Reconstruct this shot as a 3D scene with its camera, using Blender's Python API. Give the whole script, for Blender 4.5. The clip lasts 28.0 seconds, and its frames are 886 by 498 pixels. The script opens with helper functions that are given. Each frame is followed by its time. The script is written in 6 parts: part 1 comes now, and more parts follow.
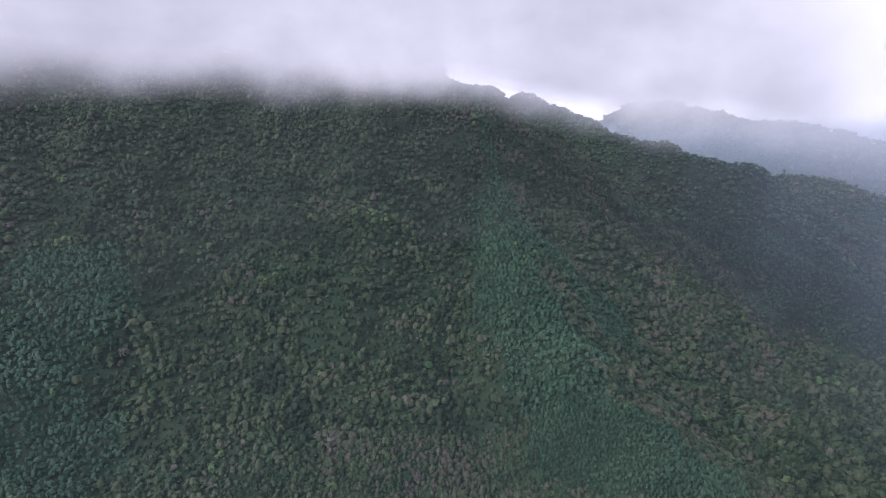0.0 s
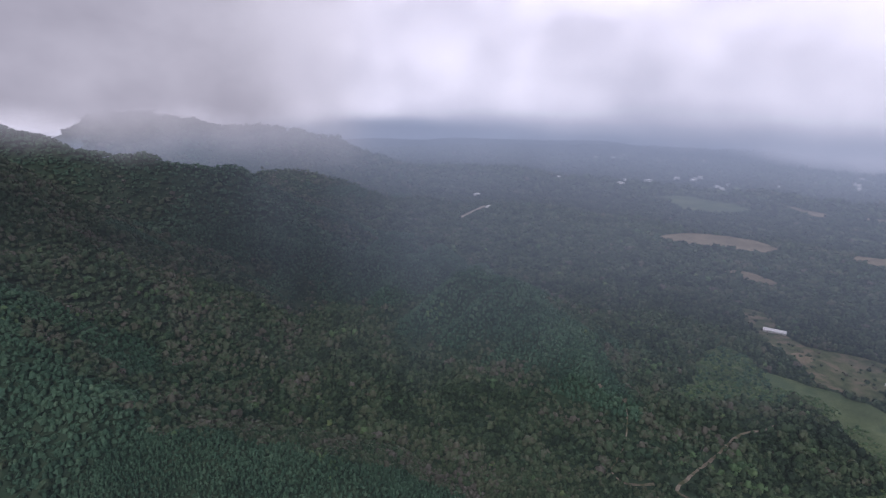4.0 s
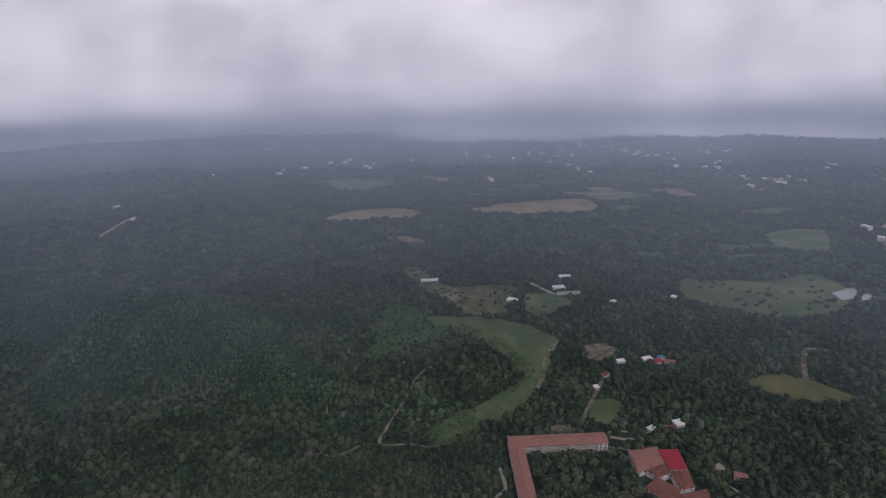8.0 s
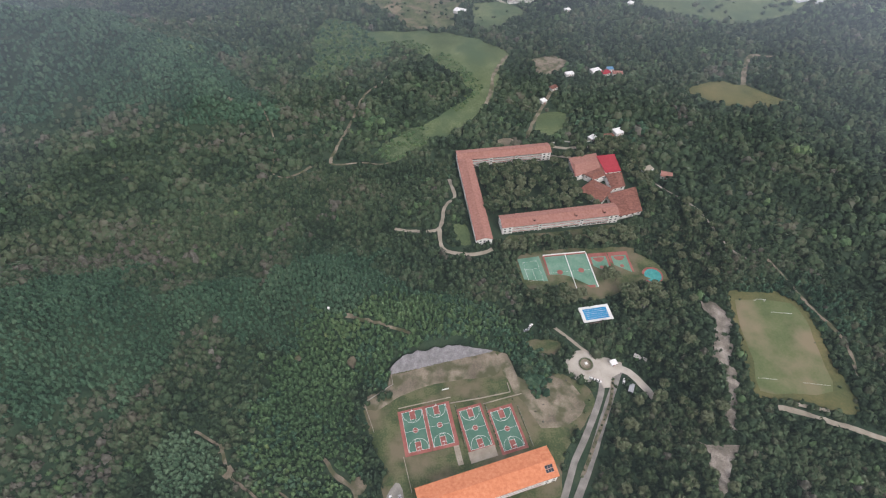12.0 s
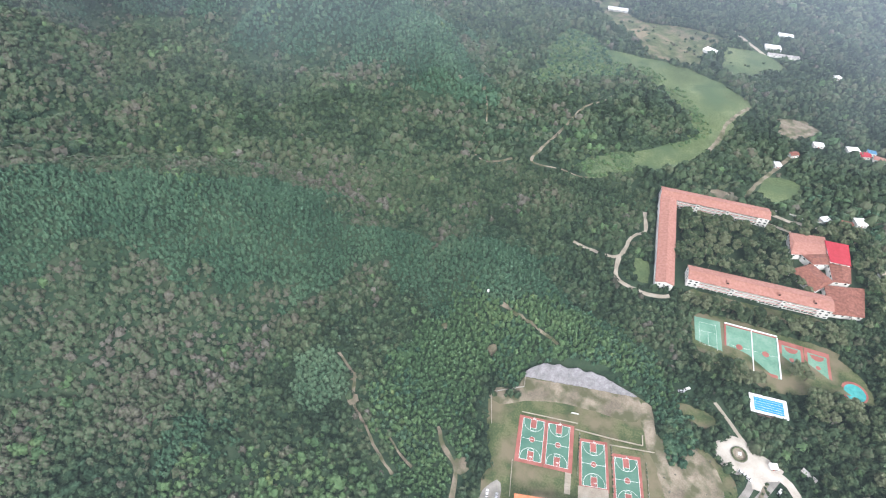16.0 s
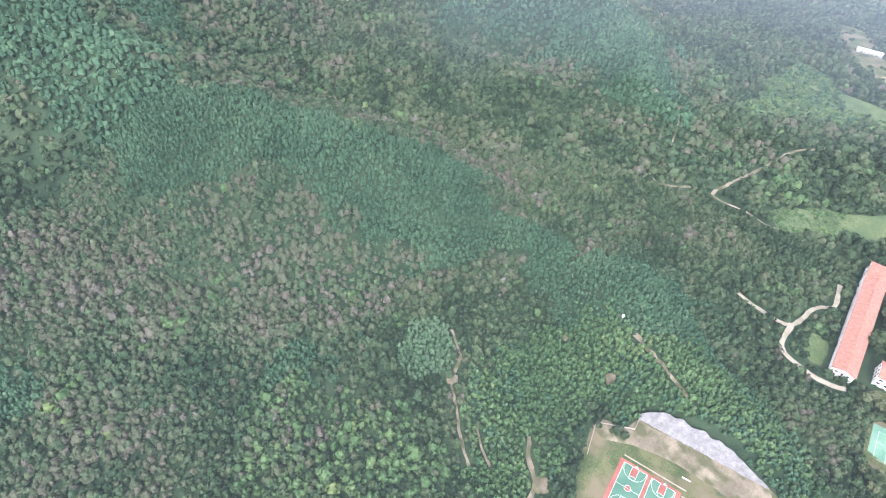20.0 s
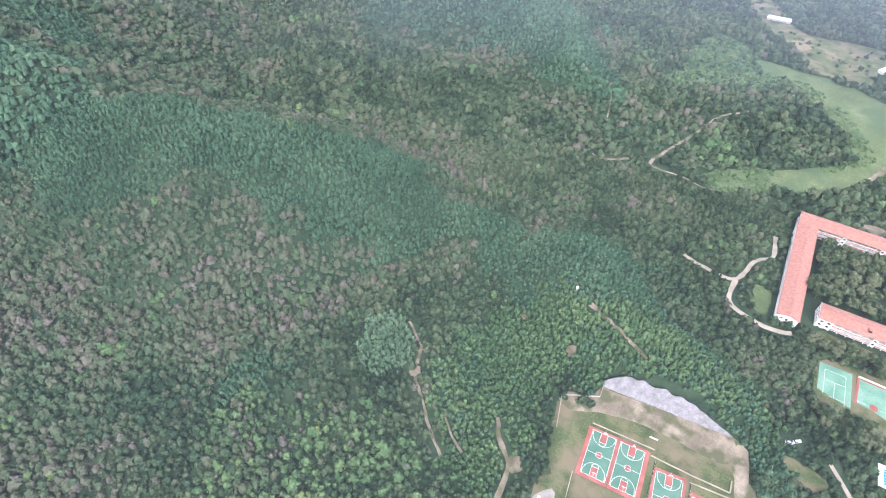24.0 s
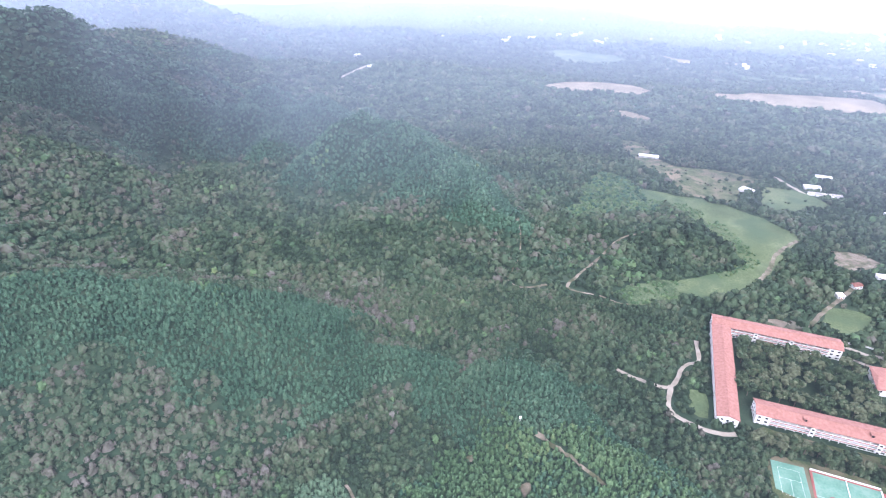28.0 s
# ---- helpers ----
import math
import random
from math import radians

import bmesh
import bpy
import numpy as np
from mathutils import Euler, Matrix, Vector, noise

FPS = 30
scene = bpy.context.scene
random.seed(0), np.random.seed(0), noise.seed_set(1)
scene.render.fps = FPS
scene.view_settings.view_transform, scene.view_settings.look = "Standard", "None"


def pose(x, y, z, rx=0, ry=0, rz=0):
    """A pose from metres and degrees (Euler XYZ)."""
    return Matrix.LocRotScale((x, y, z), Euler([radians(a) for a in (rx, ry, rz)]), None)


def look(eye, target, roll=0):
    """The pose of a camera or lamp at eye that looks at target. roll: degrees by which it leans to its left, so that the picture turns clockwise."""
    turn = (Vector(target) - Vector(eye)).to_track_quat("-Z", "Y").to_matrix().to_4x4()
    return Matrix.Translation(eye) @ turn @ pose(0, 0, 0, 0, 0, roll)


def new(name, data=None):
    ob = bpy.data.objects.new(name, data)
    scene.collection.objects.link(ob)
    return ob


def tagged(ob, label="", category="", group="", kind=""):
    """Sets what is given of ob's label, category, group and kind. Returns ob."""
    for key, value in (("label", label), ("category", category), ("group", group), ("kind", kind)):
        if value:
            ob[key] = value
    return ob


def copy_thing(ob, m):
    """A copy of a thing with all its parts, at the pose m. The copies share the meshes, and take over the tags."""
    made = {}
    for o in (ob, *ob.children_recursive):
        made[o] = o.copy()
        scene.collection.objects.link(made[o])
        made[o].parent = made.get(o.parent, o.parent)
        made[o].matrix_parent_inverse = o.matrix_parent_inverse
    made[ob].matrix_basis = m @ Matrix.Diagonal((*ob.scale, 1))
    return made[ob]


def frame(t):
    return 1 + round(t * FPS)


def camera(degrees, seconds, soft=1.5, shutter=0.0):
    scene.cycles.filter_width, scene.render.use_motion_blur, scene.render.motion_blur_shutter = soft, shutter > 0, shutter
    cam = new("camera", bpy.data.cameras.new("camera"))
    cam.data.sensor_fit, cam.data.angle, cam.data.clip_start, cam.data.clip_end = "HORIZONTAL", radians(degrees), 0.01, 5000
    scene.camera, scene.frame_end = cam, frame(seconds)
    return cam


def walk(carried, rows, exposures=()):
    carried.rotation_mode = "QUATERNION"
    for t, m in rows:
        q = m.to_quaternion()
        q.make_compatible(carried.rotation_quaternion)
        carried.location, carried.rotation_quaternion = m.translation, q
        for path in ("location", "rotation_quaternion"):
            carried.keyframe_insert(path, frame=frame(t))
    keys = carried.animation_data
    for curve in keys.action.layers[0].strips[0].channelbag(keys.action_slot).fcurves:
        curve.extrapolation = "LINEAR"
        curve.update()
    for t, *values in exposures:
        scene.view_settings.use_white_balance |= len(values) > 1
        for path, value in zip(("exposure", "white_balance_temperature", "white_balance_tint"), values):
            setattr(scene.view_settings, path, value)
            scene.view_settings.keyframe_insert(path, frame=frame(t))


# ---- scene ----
def aim(yaw, pitch, roll, *eye):
    """The pose at eye that looks along yaw (clockwise from north, +y) and pitch, in degrees."""
    a, e = radians(yaw), radians(pitch)
    way = (math.sin(a) * math.cos(e), math.cos(a) * math.cos(e), math.sin(e))
    return look(eye, [p + 100 * w for p, w in zip(eye, way)], roll)


# seconds, yaw, pitch, roll, eye
PATH = [
    (0, -88.71, -17.77, -1.42, -11.7, -8.7, 361.8), (0.5, -81.43, -17.85, -1.31, -11.6, -8.1, 362.1), (1, -75.35, -17.81, -1.16, -11.3, -7.1, 361.7),
    (1.5, -70.92, -17.71, -1.15, -10.7, -6.5, 360.5), (2, -65.33, -17.67, -0.98, -9.9, -4.9, 360.0), (2.5, -55.67, -17.65, -0.93, -8.9, -3.6, 359.5),
    (3, -48.24, -17.77, -1.06, -7.8, -2.0, 359.6), (3.5, -42.22, -17.94, -1.09, -6.3, -1.1, 360.2), (5.5, -24.09, -19.75, -2.59, 3.5, 7.3, 366.1),
    (6, -18.62, -19.84, -2.31, 4.9, 7.8, 364.7), (6.5, -9.18, -19.92, -1.95, 6.0, 8.1, 361.8), (7, -5.57, -19.84, -1.83, 6.2, 8.0, 358.8),
    (7.5, -4.94, -19.89, -1.83, 7.2, 8.7, 356.4), (8, -1.11, -20.01, -1.75, 8.3, 9.1, 354.2), (8.5, 1.81, -29.24, -1.86, 8.9, 9.3, 350.2),
    (9, 2.51, -40.91, -1.75, 8.5, 10.8, 349.8), (9.5, 2.81, -42.95, -1.53, 7.6, 12.2, 350.5), (10, 3.04, -42.98, -1.31, 7.0, 12.1, 349.1),
    (10.5, 3.62, -46.15, -1.08, 6.6, 11.1, 346.0), (11, 4.05, -49.28, -0.88, 6.5, 11.6, 344.4), (11.5, 4.83, -49.17, -0.64, 6.1, 11.7, 341.7),
    (12, 5.28, -49.13, -0.30, 5.2, 11.8, 339.7), (12.5, 1.38, -49.09, -0.21, 3.3, 11.9, 337.8), (13, -7.30, -49.09, 0.09, 0.9, 11.7, 336.2),
    (13.5, -9.68, -49.26, 0.56, -0.3, 11.3, 335.6), (15.5, -5.29, -47.34, 1.19, -9.0, 0.4, 331.2), (16, -18.75, -47.57, 1.73, -13.8, -0.4, 327.5),
    (16.5, -46.73, -47.98, 1.99, -17.4, -2.6, 319.9), (17, -57.20, -48.03, 2.50, -18.8, -3.9, 315.9), (17.5, -57.73, -47.99, 2.44, -18.3, -3.5, 314.7),
    (18, -52.42, -47.87, 2.01, -16.5, -1.9, 315.3), (18.5, -45.52, -47.78, 1.38, -14.2, 0.5, 315.8), (19, -41.84, -47.58, 0.83, -12.8, 1.8, 313.5),
    (19.5, -41.68, -47.40, 0.68, -12.1, 1.8, 311.5), (20, -41.57, -47.24, 0.63, -11.6, 1.6, 309.7), (20.5, -40.25, -47.17, 0.60, -11.3, 1.5, 308.4),
    (22.5, -39.70, -46.96, 0.61, -11.1, 0.2, 301.9), (23, -40.60, -46.86, 0.58, -10.9, 0.2, 299.6), (23.5, -41.51, -46.84, 0.42, -9.6, 0.4, 298.5),
    (24, -34.50, -46.96, -0.25, -6.7, 1.8, 299.3), (24.5, -25.97, -47.02, -0.98, -4.8, 3.2, 298.1), (25, -24.84, -47.00, -1.00, -4.7, 3.1, 296.1),
    (25.5, -24.79, -46.98, -1.02, -4.7, 2.7, 294.8), (26, -24.43, -46.92, -1.02, -4.8, 2.3, 293.2), (26.5, -23.89, -43.28, -0.93, -4.6, 1.9, 291.8),
    (27, -24.14, -43.26, -0.92, -4.6, 1.8, 290.0), (27.5, -24.59, -38.78, -0.88, -4.8, 3.1, 290.1), (28, -24.61, -30.65, -0.91, -3.7, 2.2, 289.3),
]
cam = camera(80.29, 28.0, soft=1.15)
walk(cam, [(t, aim(*row)) for t, *row in PATH],
     exposures=[(0, 0.42, 5800, 18), (2, 0.08, 5850, 18), (3, -0.1, 5900, 19), (6, -0.66, 6100, 19), (8, -0.76, 6150, 18), (9, -0.66, 6200, 15), (10, -0.17, 6300, 13), (11, 0.3, 6450, 12), (13, 0.88, 6450, 9), (16, 1.55, 6150, 7), (18, 1.88, 6200, 5), (20, 2.05, 6050, 10), (25, 1.86, 5900, 15), (28, 1.78, 5600, 20)])

# ---- light ----
SUN_TURN, SUN_HEIGHT = 150.0, 45.0
world = bpy.data.worlds.new("world")
scene.world = world
world.use_nodes = True
nt = world.node_tree
nt.nodes.clear()


def link_chain(tree, *pairs):
    for a, b in pairs:
        tree.links.new(a, b)


def world_sky():
    """Low overcast: a thick grey-lilac cloud deck with brighter gaps, over a pale sky."""
    n = nt.nodes.new
    sky = n("ShaderNodeTexSky")
    sky.sky_type, sky.sun_disc = "NISHITA", False
    sky.sun_elevation, sky.sun_rotation = radians(SUN_HEIGHT), radians(SUN_TURN)
    coord, mapping = n("ShaderNodeTexCoord"), n("ShaderNodeMapping")
    mapping.inputs["Scale"].default_value = (1.0, 1.0, 1.9)
    big, fine = n("ShaderNodeTexNoise"), n("ShaderNodeTexNoise")
    big.inputs["Scale"].default_value, big.inputs["Detail"].default_value = 2.6, 5.0
    big.inputs["Roughness"].default_value, big.inputs["Distortion"].default_value = 0.5, 0.4
    fine.inputs["Scale"].default_value, fine.inputs["Detail"].default_value = 0.9, 2.0
    add = n("ShaderNodeMath")
    add.operation = "ADD"
    ramp = n("ShaderNodeValToRGB")
    e = ramp.color_ramp.elements
    e[0].position, e[0].color = 0.70, (0.52, 0.52, 0.60, 1)
    e[1].position, e[1].color = 1.30, (1.10, 1.06, 1.16, 1)
    e.new(1.0).color = (0.80, 0.78, 0.87, 1)
    scale = n("ShaderNodeMix")
    scale.data_type, scale.inputs["Factor"].default_value = "RGBA", 0.88
    dim = n("ShaderNodeVectorMath")
    dim.operation = "SCALE"
    dim.inputs["Scale"].default_value = 0.09
    back, out = n("ShaderNodeBackground"), n("ShaderNodeOutputWorld")
    link_chain(nt, (coord.outputs["Generated"], mapping.inputs["Vector"]), (mapping.outputs[0], big.inputs["Vector"]),
               (mapping.outputs[0], fine.inputs["Vector"]), (big.outputs[0], add.inputs[0]), (fine.outputs[0], add.inputs[1]),
               (add.outputs[0], ramp.inputs[0]), (sky.outputs[0], dim.inputs[0]), (dim.outputs[0], scale.inputs["A"]),
               (ramp.outputs[0], scale.inputs["B"]), (scale.outputs["Result"], back.inputs["Color"]), (back.outputs[0], out.inputs["Surface"]))
    back.inputs["Strength"].default_value = 0.66


world_sky()
sun = new("sun", bpy.data.lights.new("sun", "SUN"))
sun.data.energy, sun.data.angle, sun.data.color = 1.5, radians(24), (1.0, 0.95, 0.88)
sun.matrix_world = look((0, 0, 900), (-900 * math.sin(radians(SUN_TURN)) / math.tan(radians(SUN_HEIGHT)), -900 * math.cos(radians(SUN_TURN)) / math.tan(radians(SUN_HEIGHT)), 0))

# ---- materials ----
def material(name, colours, rough=0.8, scale=1.0, fine=8.0, bump=0.3, depth=0.05, metal=0.0, per_object=0.0, spec=0.3, patch=0.0, patch_colour=None, weight=0.45):
    """A surface that wanders between the colours at two scales, with fine relief. scale, fine: texture periods per metre."""
    m = bpy.data.materials.new(name)
    m.use_nodes = True
    t = m.node_tree
    n, bsdf = t.nodes.new, t.nodes["Principled BSDF"]
    geo, noise_a, noise_b, ramp = n("ShaderNodeNewGeometry"), n("ShaderNodeTexNoise"), n("ShaderNodeTexNoise"), n("ShaderNodeValToRGB")
    for node, s, d in ((noise_a, scale, 4.0), (noise_b, fine, 3.0)):
        node.inputs["Scale"].default_value, node.inputs["Detail"].default_value = s, d
        t.links.new(geo.outputs["Position"], node.inputs["Vector"])
    mix = n("ShaderNodeMath")
    mix.operation = "MULTIPLY_ADD"
    mix.inputs[1].default_value = weight
    t.links.new(noise_b.outputs[0], mix.inputs[0])
    t.links.new(noise_a.outputs[0], mix.inputs[2])
    value = mix.outputs[0]
    if per_object:
        var = n("ShaderNodeMath")
        var.operation = "MULTIPLY_ADD"
        var.inputs[1].default_value = per_object
        t.links.new(n("ShaderNodeObjectInfo").outputs["Random"], var.inputs[0])
        t.links.new(value, var.inputs[2])
        shift = n("ShaderNodeMath")
        shift.operation = "SUBTRACT"
        shift.inputs[1].default_value = 0.5 * per_object
        t.links.new(var.outputs[0], shift.inputs[0])
        value = shift.outputs[0]
    e = ramp.color_ramp.elements
    lo, hi = (0.52, 0.93) if not per_object else (0.42, 1.03)
    lo, hi = lo + (weight - 0.45) * 0.36, hi + (weight - 0.45) * 0.64
    for i, c in enumerate(colours):
        p = lo + (hi - lo) * i / max(1, len(colours) - 1)
        if i < 2:
            e[i].position, e[i].color = p, (*c, 1)
        else:
            e.new(p).color = (*c, 1)
    t.links.new(value, ramp.inputs[0])
    colour = ramp.outputs[0]
    if patch:
        wide, sel, blend = n("ShaderNodeTexNoise"), n("ShaderNodeValToRGB"), n("ShaderNodeMix")
        wide.inputs["Scale"].default_value, wide.inputs["Detail"].default_value = patch, 4.0
        t.links.new(geo.outputs["Position"], wide.inputs["Vector"])
        sel.color_ramp.elements[0].position, sel.color_ramp.elements[1].position = 0.46, 0.62
        t.links.new(wide.outputs[0], sel.inputs[0])
        blend.data_type = "RGBA"
        t.links.new(sel.outputs[0], blend.inputs["Factor"])
        t.links.new(colour, blend.inputs["A"])
        blend.inputs["B"].default_value = (*patch_colour, 1)
        colour = blend.outputs["Result"]
    t.links.new(colour, bsdf.inputs["Base Color"])
    bsdf.inputs["Roughness"].default_value, bsdf.inputs["Metallic"].default_value = rough, metal
    bsdf.inputs["Specular IOR Level"].default_value = spec
    if bump:
        b = n("ShaderNodeBump")
        b.inputs["Strength"].default_value, b.inputs["Distance"].default_value = bump, depth
        t.links.new(noise_b.outputs[0], b.inputs["Height"])
        t.links.new(b.outputs[0], bsdf.inputs["Normal"])
    return m


def leaf_material(name, colours, rough):
    """Foliage: each crown takes its own place on the scale of colours (its tint), with a finer grain from clump to clump."""
    m = bpy.data.materials.new(name)
    m.use_nodes = True
    t = m.node_tree
    n, bsdf = t.nodes.new, t.nodes["Principled BSDF"]
    geo, tint, grain, ramp = n("ShaderNodeNewGeometry"), n("ShaderNodeAttribute"), n("ShaderNodeTexNoise"), n("ShaderNodeValToRGB")
    tint.attribute_name = "tint"
    grain.inputs["Scale"].default_value, grain.inputs["Detail"].default_value = 0.8, 4.0
    t.links.new(geo.outputs["Position"], grain.inputs["Vector"])
    add, isle, shift = n("ShaderNodeMath"), n("ShaderNodeMath"), n("ShaderNodeMath")
    add.operation = isle.operation = "MULTIPLY_ADD"
    add.inputs[1].default_value, isle.inputs[1].default_value = 0.8, 0.26
    shift.operation, shift.inputs[1].default_value = "SUBTRACT", 0.53
    link_chain(t, (grain.outputs[0], add.inputs[0]), (tint.outputs["Fac"], add.inputs[2]), (geo.outputs["Random Per Island"], isle.inputs[0]),
               (add.outputs[0], isle.inputs[2]), (isle.outputs[0], shift.inputs[0]), (shift.outputs[0], ramp.inputs[0]), (ramp.outputs[0], bsdf.inputs["Base Color"]))
    e = ramp.color_ramp.elements
    for i, c in enumerate(colours):
        p = i / (len(colours) - 1)
        if i < 2:
            e[i].position, e[i].color = p, (*c, 1)
        else:
            e.new(p).color = (*c, 1)
    bsdf.inputs["Roughness"].default_value, bsdf.inputs["Specular IOR Level"].default_value = rough, 0.25
    return m


SOIL = material("forest_floor", [(0.014, 0.03, 0.016), (0.026, 0.05, 0.026), (0.044, 0.064, 0.035)], 0.95, 0.05, 0.6, 0.6, 0.3)
LEAF_RIDGE = leaf_material("leaf_ridge", [(0.017, 0.045, 0.025), (0.034, 0.079, 0.044), (0.058, 0.112, 0.062), (0.095, 0.15, 0.085)], 0.75)
LEAF_GULLY = leaf_material("leaf_gully", [(0.02, 0.045, 0.023), (0.038, 0.071, 0.036), (0.06, 0.092, 0.047), (0.08, 0.094, 0.058), (0.094, 0.092, 0.068), (0.118, 0.11, 0.09)], 0.8)
LEAF_PLAIN = leaf_material("leaf_plain", [(0.016, 0.032, 0.016), (0.033, 0.06, 0.029), (0.056, 0.086, 0.041), (0.079, 0.096, 0.054), (0.103, 0.098, 0.07)], 0.8)
LEAF_DRY = leaf_material("leaf_dry", [(0.072, 0.074, 0.054), (0.104, 0.098, 0.078), (0.152, 0.144, 0.124)], 0.85)
LEAF_BRIGHT = leaf_material("leaf_bright", [(0.042, 0.085, 0.036), (0.068, 0.122, 0.05), (0.096, 0.156, 0.066), (0.128, 0.166, 0.06)], 0.7)
LEAF_TREE = material("leaf_tree", [(0.013, 0.026, 0.011), (0.032, 0.055, 0.022), (0.062, 0.085, 0.036), (0.1, 0.115, 0.06)], 0.75, 0.05, 0.26, 0.0, 0.1, weight=0.9, per_object=0.36)
BARK = material("bark", [(0.06, 0.045, 0.032), (0.14, 0.11, 0.085)], 0.9, 2.0, 12.0, 0.8, 0.03)
GRASS = material("mown_grass", [(0.035, 0.055, 0.02), (0.065, 0.085, 0.032), (0.11, 0.115, 0.055)], 0.9, 0.09, 0.9, 0.6, 0.2, patch=0.05, patch_colour=(0.15, 0.125, 0.078), weight=0.7)
MEADOW = material("meadow_grass", [(0.055, 0.08, 0.032), (0.09, 0.122, 0.05), (0.135, 0.16, 0.078)], 0.9, 0.02, 0.5, 0.6, 0.3, patch=0.022, patch_colour=(0.06, 0.095, 0.042), weight=0.7)
SCRUBLAND = material("scrubby_grass", [(0.03, 0.055, 0.022), (0.055, 0.088, 0.036), (0.095, 0.125, 0.06)], 0.9, 0.04, 0.6, 0.6, 0.3, weight=0.8)
FIELD = material("worn_pitch", [(0.07, 0.1, 0.036), (0.1, 0.125, 0.05), (0.14, 0.145, 0.07)], 0.9, 0.04, 0.7, 0.4, 0.1, patch=0.03, patch_colour=(0.2, 0.165, 0.1))
STUBBLE = material("dry_stubble", [(0.14, 0.115, 0.07), (0.2, 0.165, 0.105), (0.26, 0.21, 0.14)], 0.95, 0.02, 0.5, 0.4, 0.2)
OCHRE = material("ochre_grass", [(0.065, 0.08, 0.03), (0.105, 0.105, 0.04), (0.15, 0.13, 0.055)], 0.95, 0.03, 0.6, 0.4, 0.2)
DIRT = material("bare_earth", [(0.12, 0.1, 0.072), (0.195, 0.162, 0.12), (0.285, 0.24, 0.185)], 0.95, 0.08, 1.2, 0.6, 0.12, patch=0.1, patch_colour=(0.085, 0.088, 0.045))
GRAVEL = material("river_gravel", [(0.1, 0.09, 0.07), (0.22, 0.19, 0.16), (0.4, 0.36, 0.315)], 0.95, 0.12, 1.5, 0.8, 0.3)
PAVING = material("pale_concrete", [(0.24, 0.205, 0.16), (0.31, 0.27, 0.215), (0.38, 0.335, 0.275)], 0.85, 0.15, 2.5, 0.25, 0.02)
CONCRETE = material("sandy_concrete", [(0.33, 0.295, 0.25), (0.42, 0.38, 0.33), (0.49, 0.45, 0.4)], 0.85, 0.12, 2.0, 0.25, 0.02)
ASPHALT = material("grey_asphalt", [(0.15, 0.14, 0.125), (0.22, 0.205, 0.185), (0.29, 0.27, 0.245)], 0.9, 0.15, 3.0, 0.3, 0.02)
SHOTCRETE = material("sprayed_concrete", [(0.15, 0.145, 0.15), (0.205, 0.198, 0.207), (0.265, 0.255, 0.265)], 0.9, 0.3, 1.2, 0.9, 0.35)
WALL = material("white_wall", [(0.62, 0.60, 0.57), (0.74, 0.72, 0.69), (0.8, 0.785, 0.76)], 0.8, 0.3, 3.0, 0.15, 0.01)
GREY_WALL = material("grey_wall", [(0.25, 0.235, 0.22), (0.34, 0.32, 0.30), (0.42, 0.40, 0.37)], 0.85, 0.4, 3.0, 0.3, 0.02)
# wall colour darkened to hold the galleries' shade; the pool's low wall shares it
SHADOW_WALL = material("shade_toned_wall", [(0.16, 0.10, 0.085), (0.22, 0.145, 0.12)], 0.85, 0.4, 3.0, 0.2, 0.02)
RAIL = material("brick_red_parapet", [(0.26, 0.075, 0.06), (0.34, 0.11, 0.085)], 0.8, 0.5, 4.0, 0.2, 0.01)
GLASS = material("window_glass", [(0.015, 0.018, 0.022), (0.03, 0.034, 0.04)], 0.12, 0.5, 2.0, 0.0, spec=0.6)
WHITE = material("white_paint", [(0.68, 0.67, 0.65), (0.8, 0.79, 0.77)], 0.6, 0.8, 5.0, 0.1, 0.01)
METAL = material("grey_metal", [(0.35, 0.35, 0.36), (0.5, 0.5, 0.51)], 0.45, 0.8, 5.0, 0.1, 0.01, metal=0.7)
DARK = material("dark_panel", [(0.012, 0.013, 0.018), (0.025, 0.027, 0.035)], 0.25, 0.8, 5.0, 0.0, spec=0.6)
COURT_GREEN = material("court_green", [(0.055, 0.135, 0.097), (0.072, 0.16, 0.116), (0.095, 0.185, 0.14)], 0.75, 0.12, 1.5, 0.1, 0.01)
COURT_FADED = material("court_faded_green", [(0.09, 0.2, 0.14), (0.13, 0.25, 0.18), (0.18, 0.29, 0.22)], 0.8, 0.1, 0.8, 0.1, 0.01)
COURT_RED = material("court_red", [(0.22, 0.07, 0.056), (0.28, 0.094, 0.076), (0.33, 0.125, 0.104)], 0.75, 0.15, 1.5, 0.1, 0.01)
WATER = material("pool_water", [(0.015, 0.2, 0.42), (0.03, 0.27, 0.52)], 0.08, 0.5, 1.5, 0.12, 0.03, spec=0.35)
TEAL = material("teal_water", [(0.03, 0.22, 0.22), (0.06, 0.32, 0.30)], 0.1, 0.3, 1.2, 0.12, 0.03, spec=0.5)
POND = material("pond_water", [(0.3, 0.31, 0.31), (0.4, 0.41, 0.41)], 0.15, 0.05, 0.5, 0.05, 0.02, spec=0.5)
BLUE = material("blue_sheet", [(0.06, 0.17, 0.3), (0.1, 0.25, 0.38)], 0.6, 0.4, 3.0, 0.1, 0.01)


